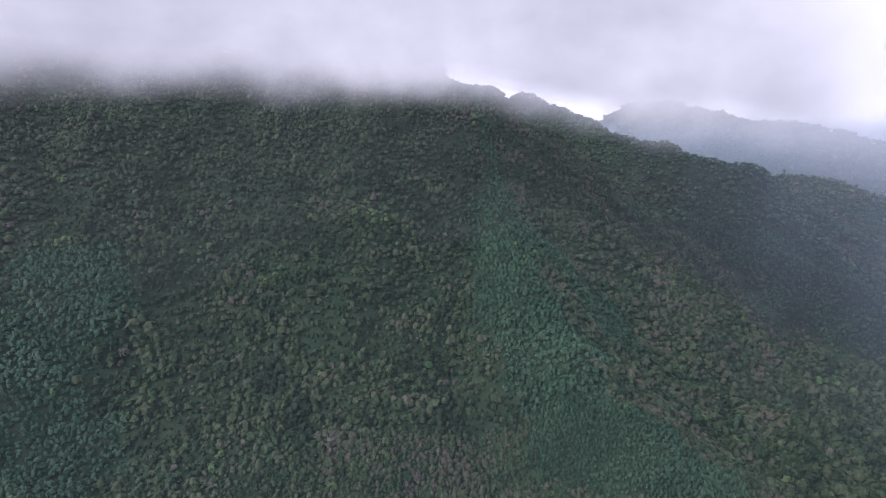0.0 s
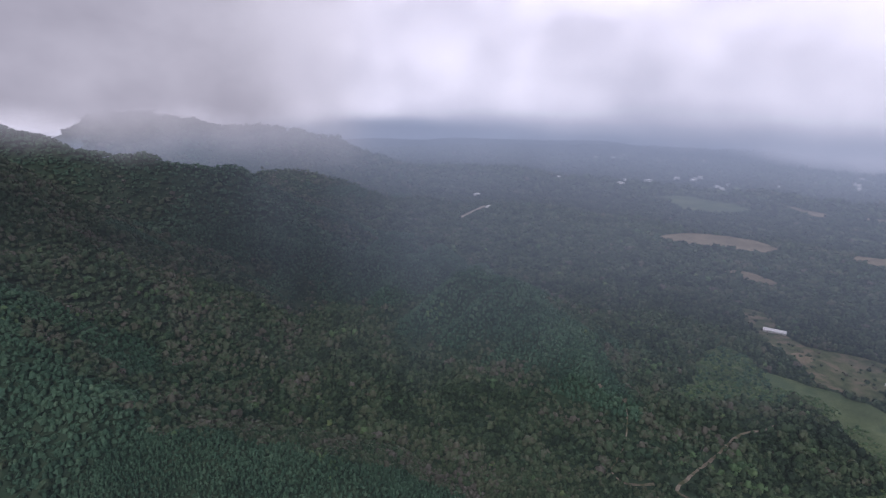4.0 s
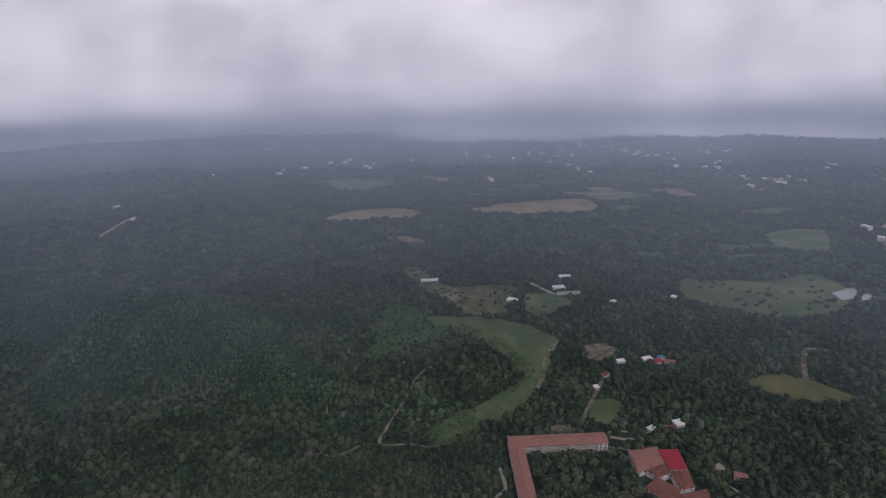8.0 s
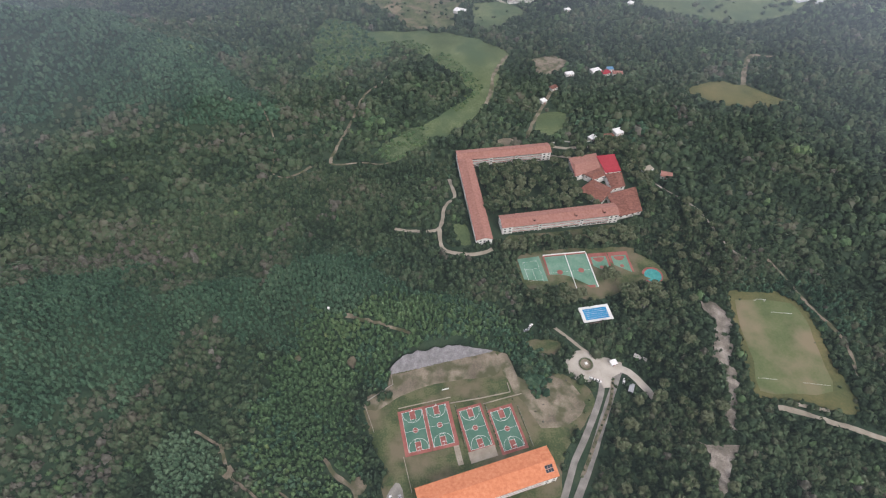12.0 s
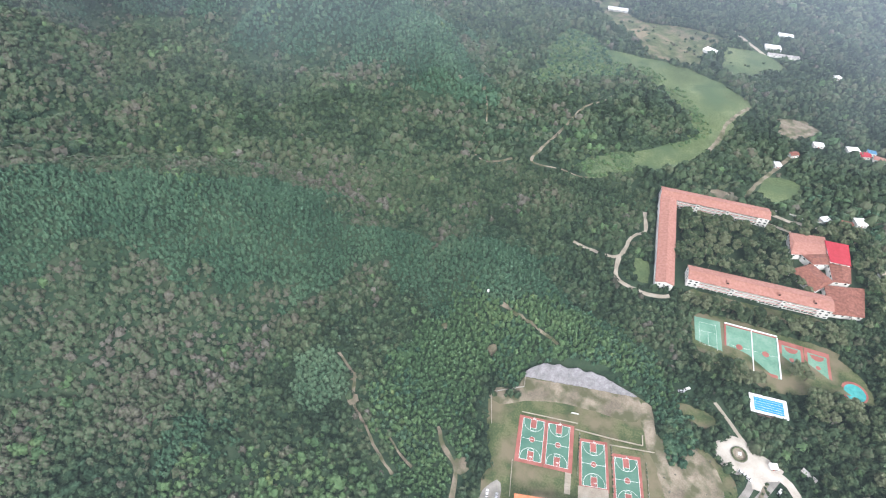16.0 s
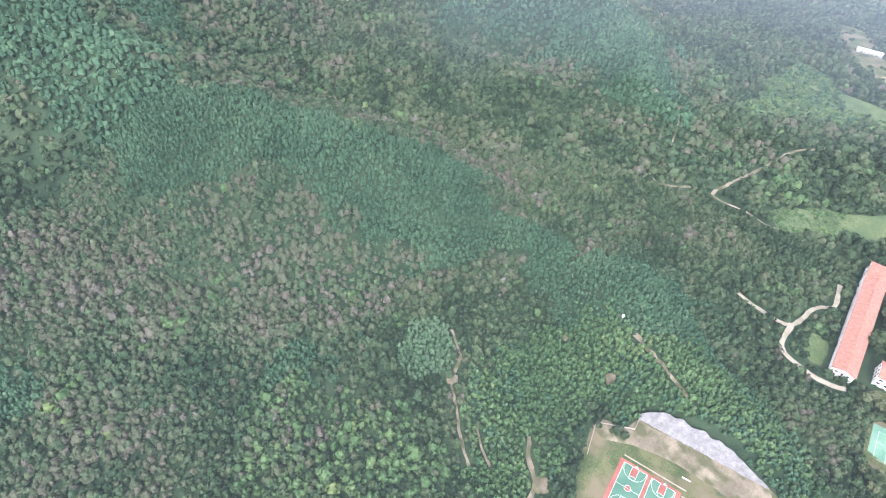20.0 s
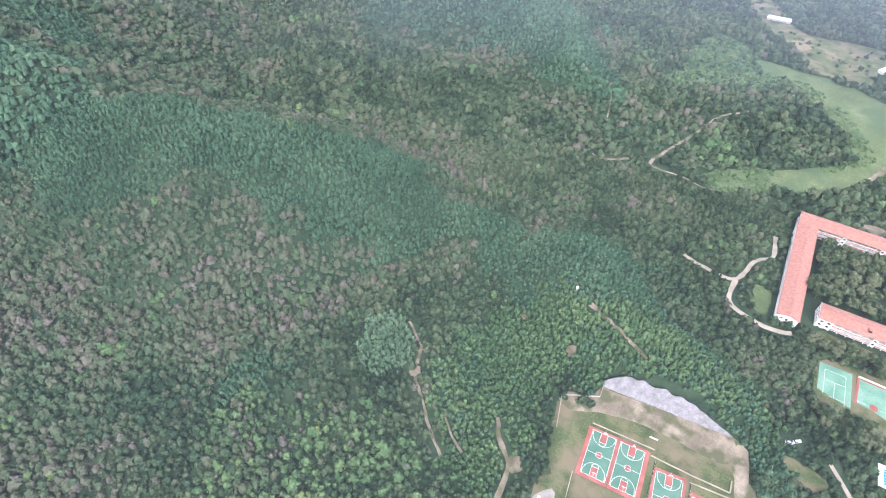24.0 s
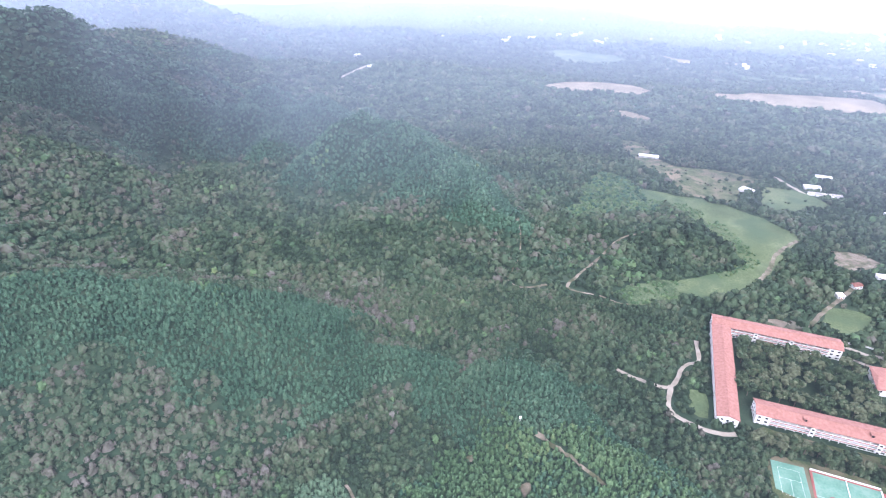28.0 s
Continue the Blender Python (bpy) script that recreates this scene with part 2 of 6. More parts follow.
def tile_roof(name, colours, along=0.28):
    """Clay tiles: rows of ridges and furrows with blotches of weather."""
    m = material(name, colours, 0.8, 0.5, 2.5, 0.3, 0.03)
    t = m.node_tree
    coord, wave, bump = t.nodes.new("ShaderNodeTexCoord"), t.nodes.new("ShaderNodeTexWave"), t.nodes.new("ShaderNodeBump")
    wave.bands_direction = "X"
    wave.inputs["Scale"].default_value, wave.inputs["Distortion"].default_value = 1 / along / 6.283, 0.6
    bump.inputs["Strength"].default_value, bump.inputs["Distance"].default_value = 0.5, 0.06
    t.links.new(coord.outputs["Object"], wave.inputs["Vector"])
    t.links.new(wave.outputs["Fac"], bump.inputs["Height"])
    t.links.new(bump.outputs[0], t.nodes["Principled BSDF"].inputs["Normal"])
    return m


ROOF_CORAL = tile_roof("coral_tiles", [(0.255, 0.115, 0.086), (0.305, 0.145, 0.112), (0.35, 0.178, 0.142)])
ROOF_ORANGE = tile_roof("orange_tiles", [(0.5, 0.165, 0.075), (0.58, 0.21, 0.1), (0.63, 0.255, 0.135)])
ROOF_RUST = tile_roof("rust_tiles", [(0.12, 0.05, 0.036), (0.19, 0.075, 0.052), (0.27, 0.112, 0.08)])
ROOF_RED = tile_roof("crimson_sheet", [(0.28, 0.02, 0.03), (0.36, 0.03, 0.045)], 0.5)


def vapour(name, dark, light, strength, low, high, thick, base, seed, top, spread=0.0022, rag=1.6, lean=(0.0, 0.0), span=None):
    """Emissive sheets that stand in for hanging cloud and haze: see-through below `low`, thick above `high`, ragged by
    noise. base: the haze that is there at any height.
    lean: how the cloud's foot rises, in metres a metre to the east and north. span: from which x to which it grows from
    nothing to its full density."""
    m = bpy.data.materials.new(name)
    m.use_nodes = True
    t = m.node_tree
    t.nodes.clear()
    n = t.nodes.new
    geo, level, wisps, soft = n("ShaderNodeNewGeometry"), n("ShaderNodeVectorMath"), n("ShaderNodeTexNoise"), n("ShaderNodeMapping")
    level.operation = "DOT_PRODUCT"
    level.inputs[1].default_value = (-lean[0], -lean[1], 1.0)
    soft.inputs["Location"].default_value = (seed, seed * 3, 0)
    soft.inputs["Scale"].default_value = (1, 1, 1.5)
    wisps.inputs["Scale"].default_value, wisps.inputs["Detail"].default_value, wisps.inputs["Roughness"].default_value = spread, 6.0, 0.55
    lift, rng = n("ShaderNodeMath"), n("ShaderNodeMapRange")
    lift.operation, lift.inputs[1].default_value = "MULTIPLY_ADD", rag * (high - low)
    shift = n("ShaderNodeMath")
    shift.operation, shift.inputs[1].default_value = "SUBTRACT", 0.5 * rag * (high - low)
    rng.interpolation_type = "LINEAR" if base == 0.0 and thick < 1.0 else "SMOOTHERSTEP"
    for i, v in ((1, low), (2, high), (3, base), (4, thick)):
        rng.inputs[i].default_value = v
    fade, both = n("ShaderNodeMapRange"), n("ShaderNodeMath")
    fade.interpolation_type, both.operation = "SMOOTHERSTEP", "MULTIPLY"
    for i, v in ((1, top - 130), (2, top), (3, 1.0), (4, 0.0)):
        fade.inputs[i].default_value = v
    dense = both.outputs[0]
    if span:
        apart, grow, edge = n("ShaderNodeSeparateXYZ"), n("ShaderNodeMapRange"), n("ShaderNodeMath")
        grow.interpolation_type, edge.operation = "SMOOTHERSTEP", "MULTIPLY"
        for i, v in ((1, span[0]), (2, span[1]), (3, 0.0), (4, 1.0)):
            grow.inputs[i].default_value = v
        link_chain(t, (geo.outputs["Position"], apart.inputs[0]), (apart.outputs["X"], grow.inputs[0]), (grow.outputs[0], edge.inputs[0]), (dense, edge.inputs[1]))
        dense = edge.outputs[0]
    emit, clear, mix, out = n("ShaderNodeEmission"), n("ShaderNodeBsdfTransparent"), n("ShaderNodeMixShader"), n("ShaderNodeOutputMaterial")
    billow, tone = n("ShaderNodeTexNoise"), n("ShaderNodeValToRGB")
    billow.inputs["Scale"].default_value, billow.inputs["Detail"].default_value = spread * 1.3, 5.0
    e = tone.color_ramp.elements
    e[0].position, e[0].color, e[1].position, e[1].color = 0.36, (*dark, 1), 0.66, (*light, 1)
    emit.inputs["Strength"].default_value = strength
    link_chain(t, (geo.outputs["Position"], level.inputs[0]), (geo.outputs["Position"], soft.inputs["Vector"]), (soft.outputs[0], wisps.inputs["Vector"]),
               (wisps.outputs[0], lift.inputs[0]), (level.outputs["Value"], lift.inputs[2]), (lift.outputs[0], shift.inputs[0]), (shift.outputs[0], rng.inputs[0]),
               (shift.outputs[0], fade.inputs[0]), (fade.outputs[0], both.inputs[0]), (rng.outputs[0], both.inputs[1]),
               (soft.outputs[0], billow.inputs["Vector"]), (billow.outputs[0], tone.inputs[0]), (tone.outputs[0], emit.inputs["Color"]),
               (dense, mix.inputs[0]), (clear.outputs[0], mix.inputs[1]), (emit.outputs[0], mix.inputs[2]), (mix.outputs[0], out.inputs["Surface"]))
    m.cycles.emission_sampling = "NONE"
    return m



# ---- helpers for meshes ----
def mesh_object(name, verts, faces, mat, parent=None, smooth=False):
    """One mesh object from arrays of vertices and of triangles or quads."""
    verts, faces = np.asarray(verts, np.float32), np.asarray(faces, np.int32)
    me = bpy.data.meshes.new(name)
    k = faces.shape[1]
    me.vertices.add(len(verts))
    me.vertices.foreach_set("co", verts.ravel())
    me.loops.add(faces.size)
    me.loops.foreach_set("vertex_index", faces.ravel())
    me.polygons.add(len(faces))
    me.polygons.foreach_set("loop_start", np.arange(0, faces.size, k, dtype=np.int32))
    me.polygons.foreach_set("loop_total", np.full(len(faces), k, np.int32))
    me.polygons.foreach_set("use_smooth", np.full(len(faces), smooth))
    me.update(calc_edges=True)
    me.materials.append(mat)
    ob = new(name, me)
    ob.parent = parent
    return ob


def part(name, bm, mat, parent, label=""):
    """Links a bmesh as one mesh object under a thing or a part."""
    me = bpy.data.meshes.new(name)
    bmesh.ops.recalc_face_normals(bm, faces=bm.faces)
    bm.to_mesh(me)
    bm.free()
    me.materials.append(mat)
    ob = new(name, me)
    ob.parent = parent
    return tagged(ob, label) if label else ob


def box(x0, x1, y0, y1, z0, z1, bm=None):
    bm = bm or bmesh.new()
    m = Matrix.LocRotScale(((x0 + x1) / 2, (y0 + y1) / 2, (z0 + z1) / 2), None, (x1 - x0, y1 - y0, z1 - z0))
    bmesh.ops.create_cube(bm, size=1, matrix=m)
    return bm


def prism(points, z0, z1, bm=None):
    """An upright solid over an outline."""
    bm = bm or bmesh.new()
    low = [bm.verts.new((x, y, z0)) for x, y in points]
    top = [bm.verts.new((x, y, z1)) for x, y in points]
    bm.faces.new(low), bm.faces.new(top)
    for i in range(len(points)):
        j = (i + 1) % len(points)
        bm.faces.new((low[i], low[j], top[j], top[i]))
    return bm


def spot(name, x, y, z=None, turn=0.0, lift=0.0):
    """An Empty at a place on the ground."""
    ob = new(name)
    ob.matrix_world = pose(x, y, (float(ground_height(x, y)) if z is None else z) + lift, 0, 0, turn)
    return ob


def inside(points, x, y):
    """Which of x, y lie in the outline."""
    hit = np.zeros(np.shape(x), bool)
    for (ax, ay), (bx, by) in zip(points, points[1:] + points[:1]):
        if ay != by:
            hit ^= ((ay > y) != (by > y)) & (x < (bx - ax) * (y - ay) / (by - ay) + ax)
    return hit


def smooth_line(points, step=4.0):
    """A line through the points, rounded, with a point every few metres."""
    p = np.array(points, float)
    q = np.vstack([2 * p[0] - p[1], p, 2 * p[-1] - p[-2]])
    out = []
    for i in range(1, len(q) - 2):
        n = max(2, int(np.linalg.norm(q[i + 1] - q[i]) / step))
        for s in np.linspace(0, 1, n, endpoint=False):
            a, b, c, d = q[i - 1:i + 3]
            out.append(0.5 * (2 * b + (c - a) * s + (2 * a - 5 * b + 4 * c - d) * s * s + (3 * b - a - 3 * c + d) * s ** 3))
    return np.array(out + [p[-1]])


def blob_outline(points, wobble=2.0, step=6.0, seed=0):
    """A rounded, uneven closed outline."""
    p = list(points)
    line = smooth_line(p + [p[0]], step)[:-1]
    rs = np.random.RandomState(seed)
    return [tuple(v) for v in line + rs.uniform(-wobble, wobble, line.shape)]


CLEAR = []   # outlines and strips where no forest grows


def sheet(name, points, mat, label, category, lift=0.3, wobble=1.5, step=6.0, cell=6.0, straight=False, clear=True):
    """A patch of other ground, draped over the land: a grid cut to the outline."""
    line = list(points) if straight else blob_outline(points, wobble, step, len(CLEAR))
    if clear:
        CLEAR.append(line)
    bm = bmesh.new()
    bm.faces.new([bm.verts.new((x, y, 0)) for x, y in line])
    xs, ys = [p[0] for p in line], [p[1] for p in line]
    for axis, lo, hi in ((0, min(xs), max(xs)), (1, min(ys), max(ys))):
        for c in np.arange(math.ceil(lo / cell) * cell, hi, cell):
            no = (1, 0, 0) if axis == 0 else (0, 1, 0)
            bmesh.ops.bisect_plane(bm, geom=bm.verts[:] + bm.edges[:] + bm.faces[:], plane_co=(c * no[0], c * no[1], 0), plane_no=no)
    z = ground_height([v.co.x for v in bm.verts], [v.co.y for v in bm.verts])
    for v, h in zip(bm.verts, z):
        v.co.z = h + lift
    for f in bm.faces:
        if f.normal.z < 0:
            f.normal_flip()
    return tagged(part(name, bm, mat, None), label, category, kind="structure")


def strip(name, points, width, mat, label, category, lift=0.35, wobble=0.25, clear=True, step=4.0, margin=2.4):
    """A path or road draped over the land, with a worn edge and a thickness."""
    line = smooth_line(points, step)
    rs = np.random.RandomState(len(CLEAR) + 7)
    way = np.gradient(line, axis=0)
    way /= np.linalg.norm(way, axis=1)[:, None]
    side = np.stack([-way[:, 1], way[:, 0]], 1)
    half = width / 2 * (1 + rs.uniform(-wobble, wobble, (len(line), 2)))
    left, right = line + side * half[:, :1], line - side * half[:, 1:]
    if clear:
        CLEAR.append([tuple(v) for v in left + side * margin] + [tuple(v) for v in (right - side * margin)[::-1]])
    rows = [left, line, right]
    n = len(line)
    verts = np.vstack([np.column_stack([r, ground_height(r[:, 0], r[:, 1]) + lift - (0.0 if i == 1 else 0.06)]) for i, r in enumerate(rows)])
    faces = [(j * n + i, (j + 1) * n + i, (j + 1) * n + i + 1, j * n + i + 1) for j in range(2) for i in range(n - 1)]
    return tagged(mesh_object(name, verts, faces, mat), label, category, kind="structure")


# ---- the land ----
# crest lines of the spurs: azimuth from north in degrees, distance and height in metres
CRESTS = (
    (0.78, 14, ((-84.8, 941, 337), (-81.1, 651, 184), (-78.9, 553, 143), (-71.2, 419, 98), (-66.2, 392, 96), (-60.3, 375, 88), (-51.9, 360, 70), (-45.6, 343, 50), (-41.4, 331, 27), (-31.3, 313, 10), (-19.0, 301, -1), (-6.2, 276, -4))),
    (0.55, 20, ((-115.4, 1164, 344), (-118.5, 947, 206), (-122.0, 805, 136), (-125.9, 699, 98), (-129.8, 617, 74), (-136.8, 483, 40), (-150.0, 361, 10))),
    (0.72, 8, ((-80.5, 1510, 324), (-71.8, 1278, 245), (-68.3, 1235, 226), (-64.2, 1185, 206), (-60.6, 1130, 193), (-58.9, 1115, 197), (-56.8, 1112, 164), (-54.1, 1123, 136), (-49.6, 1150, 82), (-44.7, 1186, 16), (-36.3, 1246, -22))),
    (0.78, 14, ((-64.8, 1025, 130), (-50.7, 932, 66), (-38.5, 900, 50), (-30.9, 784, 48))),
    (0.55, 22, ((-30.9, 784, 48), (-25.7, 684, 38), (-21.3, 584, 20), (-14.4, 525, 4), (-7.4, 499, -8))),
    (0.62, 8, ((-57.3, 1078, 118), (-51.0, 967, 66), (-47.9, 872, 22))),
    (0.85, 3, ((-32.7, 815, 60), (-36.6, 753, 54), (-40.4, 711, 32))),
    (0.85, 3, ((-29.2, 760, 58), (-32.4, 713, 51), (-35.8, 673, 28))),
    (0.85, 4, ((-37.5, 940, 58), (-41.0, 872, 47), (-44.1, 820, 26))),
    (0.8, 4, ((-42.6, 1016, 66), (-45.6, 931, 54), (-48.6, 864, 34))),
    (0.75, 26, ((-84.8, 941, 345), (-95, 960, 395), (-108, 1050, 425), (-125, 1100, 435), (-150, 1100, 435))),
    (0.62, 12, ((-14.8, 284, 22), (-4.4, 227, 17), (6.3, 220, 16), (13.9, 220, 9))),
    (0.5, 40, ((-68.5, 2307, 265), (-60.2, 1890, 225), (-56.1, 1928, 204), (-53.0, 1980, 194), (-49.3, 2076, 140), (-45.6, 2254, 40))),
)


RAVINES = (((-30.5, 775), (-38, 692)), ((-35, 878), (-42.3, 765)), ((-40, 978), (-46.4, 842)), ((-26.5, 715), (-33, 640)), ((-45.5, 985), (-49.5, 880)))


def crest_lines():
    for slope, blunt, line in CRESTS:
        yield slope, blunt, np.array([(r * math.sin(math.radians(a)), r * math.cos(math.radians(a)), h) for a, r, h in line])


def ground_height(x, y):
    """Height of the bare ground at x, y (arrays)."""
    x, y = np.asarray(x, float), np.asarray(y, float)
    d = np.hypot(x, y)
    # plain: level by the courts, then falling gently away to the north
    z = -0.028 * np.clip(y - 200, 0, 1400) - 0.004 * np.clip(d - 1600, 0, 4000) - 0.02 * np.clip(x - 130, 0, 500)
    # main face of the mountain, rising to the west
    w = -x * 0.985 + y * 0.17
    w = w + 40 * np.sin(y / 210 + 0.6) + 16 * np.sin(y / 74 + x / 190)
    rise = 90 * np.log1p(np.exp(np.clip((w - 330) / 90, -30, 30)))
    side = np.clip((y - np.minimum(0.45 * w - 70, 70)) / 50, -30, 30)
    face = 0.46 * np.minimum(rise, 1500) * (1 - 0.98 / (1 + np.exp(-side)))
    z = z + np.minimum(face, 420 + 0.02 * face)
    near = np.full(x.shape, 1e4)
    for slope, blunt, p in crest_lines():
        best = np.full(x.shape, -1e4)
        for a, b in zip(p, p[1:]):
            v = b[:2] - a[:2]
            s = np.clip(((x - a[0]) * v[0] + (y - a[1]) * v[1]) / (v @ v), 0, 1)
            r = np.hypot(x - a[0] - s * v[0], y - a[1] - s * v[1])
            near = np.minimum(near, r)
            best = np.maximum(best, a[2] + s * (b[2] - a[2]) - slope * (np.sqrt(r * r + blunt * blunt) - blunt))
        k = 6.0 + 0.3 * blunt
        m = np.maximum(z, best)
        z = m + k * np.log(np.exp((z - m) / k) + np.exp((best - m) / k))- k * 0.693 * np.exp(-np.abs(z - best) / k)
    # gullies and hummocks where the ground is steep or high
    hill = np.clip((z - 12) / 90, 0, 1)
    z = z + hill * (9 * np.sin(x / 47 + 1.3 * np.sin(y / 83)) * np.sin(y / 61 + 0.7) + 4 * np.sin(x / 19 + y / 31) * np.sin(y / 23 - x / 37))
    # rills that run down the face between the spurs
    rill = np.clip((z - 50) / 80, 0, 1) * np.clip((near - 25) / 60, 0, 1)
    z = z - rill * (15 * np.abs(np.sin((y + 0.3 * x) / 92 + 0.8 * np.sin(x / 190))) + 5 * np.abs(np.sin((y + 0.15 * x) / 35 + 0.9 * np.sin(x / 80))))
    # ravines between the ribs of the second hill
    for line in RAVINES:
        p = np.array([(r * math.sin(math.radians(a)), r * math.cos(math.radians(a))) for a, r in line])
        v = p[1] - p[0]
        s = ((x - p[0, 0]) * v[0] + (y - p[0, 1]) * v[1]) / (v @ v)
        r = np.hypot(x - p[0, 0] - np.clip(s, 0, 1) * v[0], y - p[0, 1] - np.clip(s, 0, 1) * v[1])
        z = z - 15 * np.exp(-(r / 15) ** 2) * np.clip(3 * (1.15 - s), 0, 1)
    # level terrace of the courts, cut into the foot of the hill
    u, v = x - 23 + 0.15 * (y - 149), y - 149 - 0.15 * (x - 23)
    cut = 1 / (1 + np.exp(np.clip((np.abs(u) - 52) / 2.5, -30, 30))) / (1 + np.exp(np.clip((np.abs(v - 8.5) - 49.5) / 1.2, -30, 30)))
    return z + (0.8 - z) * cut


def build_ground():
    rings = 24 * (4900 / 24) ** (np.arange(210) / 209)
    turns = np.radians(np.arange(0, 360, 0.75))
    n = len(turns)
    x = np.concatenate([[0], np.outer(rings, np.sin(turns)).ravel()])
    y = np.concatenate([[0], np.outer(rings, np.cos(turns)).ravel()])
    z = ground_height(x, y)
    i, j = np.meshgrid(np.arange(len(rings) - 1), np.arange(n), indexing="ij")
    a, b = 1 + i * n + j, 1 + i * n + (j + 1) % n
    quads = np.stack([a, a + n, b + n, b], -1).reshape(-1, 4)
    fan = np.stack([np.zeros(n, int), 1 + np.arange(n), 1 + (np.arange(n) + 1) % n, 1 + (np.arange(n) + 1) % n], -1)
    verts = np.column_stack([x, y, z])
    ob = mesh_object("ground", verts, quads, SOIL, smooth=True)
    tagged(ob, "dark leafy forest floor of mountain and plain", "ground", kind="structure")
    bm = bmesh.new()
    bm.from_mesh(ob.data)
    bm.verts.ensure_lookup_table()
    for f in fan:
        bm.faces.new((bm.verts[0], bm.verts[f[2]], bm.verts[f[1]]))
    bm.to_mesh(ob.data)
    bm.free()


build_ground()


def build_vapour():
    """Rings of glowing sheets for cloud and haze about the valley, one behind the other, and a thin glowing veil added
    over the site.
    """
    # the haze rings glow by themselves: their colour stands for scattered light
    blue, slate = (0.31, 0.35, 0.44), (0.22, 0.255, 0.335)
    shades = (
        ("haze_glow_ring", 560, slate, blue, 1.3, 0, 250, 0.21, 0.0, 460, 0.1, (0.0, 0.0), (-500, -280)),
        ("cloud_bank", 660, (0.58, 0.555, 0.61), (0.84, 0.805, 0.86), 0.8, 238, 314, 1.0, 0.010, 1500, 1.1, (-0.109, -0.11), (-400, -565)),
        ("haze_glow_ring", 820, slate, blue, 1.3, -30, 260, 0.20, 0.0, 420, 0.1, (0.0, 0.0), (-800, -540)),
        ("haze_glow_ring", 1420, slate, blue, 1.35, -45, 220, 0.48, 0.0, 320, 0.1, (0.0, 0.0), None),
        ("haze_glow_ring", 2000, slate, blue, 1.45, -60, 120, 0.75, 0.0, 230, 0.1, (0.0, 0.0), None),
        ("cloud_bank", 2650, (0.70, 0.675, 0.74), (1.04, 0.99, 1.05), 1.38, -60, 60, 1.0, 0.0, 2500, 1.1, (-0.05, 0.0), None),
        ("haze_glow_ring", 3100, slate, blue, 1.45, -400, -300, 1.0, 1.0, 2500, 0.6, (0.0, 0.0), None),
    )
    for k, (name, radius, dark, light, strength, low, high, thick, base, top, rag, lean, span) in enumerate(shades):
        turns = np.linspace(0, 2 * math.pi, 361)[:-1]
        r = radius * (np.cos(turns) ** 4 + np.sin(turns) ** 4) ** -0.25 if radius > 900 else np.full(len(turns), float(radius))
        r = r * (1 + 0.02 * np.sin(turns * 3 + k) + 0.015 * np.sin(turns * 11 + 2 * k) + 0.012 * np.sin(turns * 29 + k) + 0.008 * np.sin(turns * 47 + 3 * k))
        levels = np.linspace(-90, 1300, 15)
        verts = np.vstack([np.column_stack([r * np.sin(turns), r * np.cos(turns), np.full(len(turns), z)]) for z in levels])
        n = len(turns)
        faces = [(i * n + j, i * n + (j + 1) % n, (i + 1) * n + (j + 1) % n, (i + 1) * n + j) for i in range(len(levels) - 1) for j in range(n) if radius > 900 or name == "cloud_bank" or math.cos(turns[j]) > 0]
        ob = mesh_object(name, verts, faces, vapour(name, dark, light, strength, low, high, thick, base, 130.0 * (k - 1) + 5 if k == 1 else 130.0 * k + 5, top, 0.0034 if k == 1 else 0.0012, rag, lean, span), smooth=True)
        tagged(ob, "low grey cloud hanging over the mountain" if name == "cloud_bank" else "glowing blue-grey sheet standing in for haze over the plain", "cloud", kind="structure")
    # added bowl-shaped sheet, faintly glowing, that brightens dark tones as mist would
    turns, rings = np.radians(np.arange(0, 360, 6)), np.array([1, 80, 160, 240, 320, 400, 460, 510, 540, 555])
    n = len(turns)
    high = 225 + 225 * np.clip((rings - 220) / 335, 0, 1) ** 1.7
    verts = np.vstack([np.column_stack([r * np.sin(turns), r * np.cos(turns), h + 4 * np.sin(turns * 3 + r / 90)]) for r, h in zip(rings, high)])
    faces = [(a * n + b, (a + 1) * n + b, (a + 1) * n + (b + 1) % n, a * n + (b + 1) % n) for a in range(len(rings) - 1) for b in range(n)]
    ob = mesh_object("mist_glow_veil", verts, faces, vapour("mist", (0.36, 0.43, 0.51), (0.42, 0.48, 0.56), 0.85, 200, 220, 0.03, 0.03, 77, 1200), smooth=True)
    tagged(ob, "thin glowing veil added to lift the dark tones below", "mist", kind="structure")


build_vapour()


# ---- clearings, fields and paths ----
sheet("ground_campus", [(-35.2, 165.4), (-15.6, 174.8), (-16.4, 190.7), (59.4, 202.3), (68.3, 191.3), (73.2, 179.3), (99.5, 181.8), (121.5, 166.6), (119.3, 151.8), (93.8, 126.5), (86.5, 103.9), (82.2, 80.2), (-6.5, 81.6), (-22.4, 107.6), (-22.1, 129.4), (-29.1, 141.4)],
      GRASS, "patchy worn lawn round the ball courts", "lawn", 0.25, 1.0, cell=5)
sheet("ground_yard", [(-16.0, 189.7), (59.4, 200.3), (60.7, 183.5), (34.9, 181.4), (1.6, 177.5), (-26.8, 165.1), (-35.2, 169.1), (-21.6, 174.9)], DIRT, "bare trodden earth below the sprayed wall", "earth", 0.45, 0.6, cell=5, clear=False)
sheet("ground_bank", [(73.2, 179.3), (91.4, 181.0), (111.4, 168.8), (115.3, 154.9), (99.0, 141.3), (82.9, 143.5), (75.1, 161.5)], DIRT, "dry stony earth bank with thin grass", "earth", 0.4, 1.5, cell=5, clear=False)
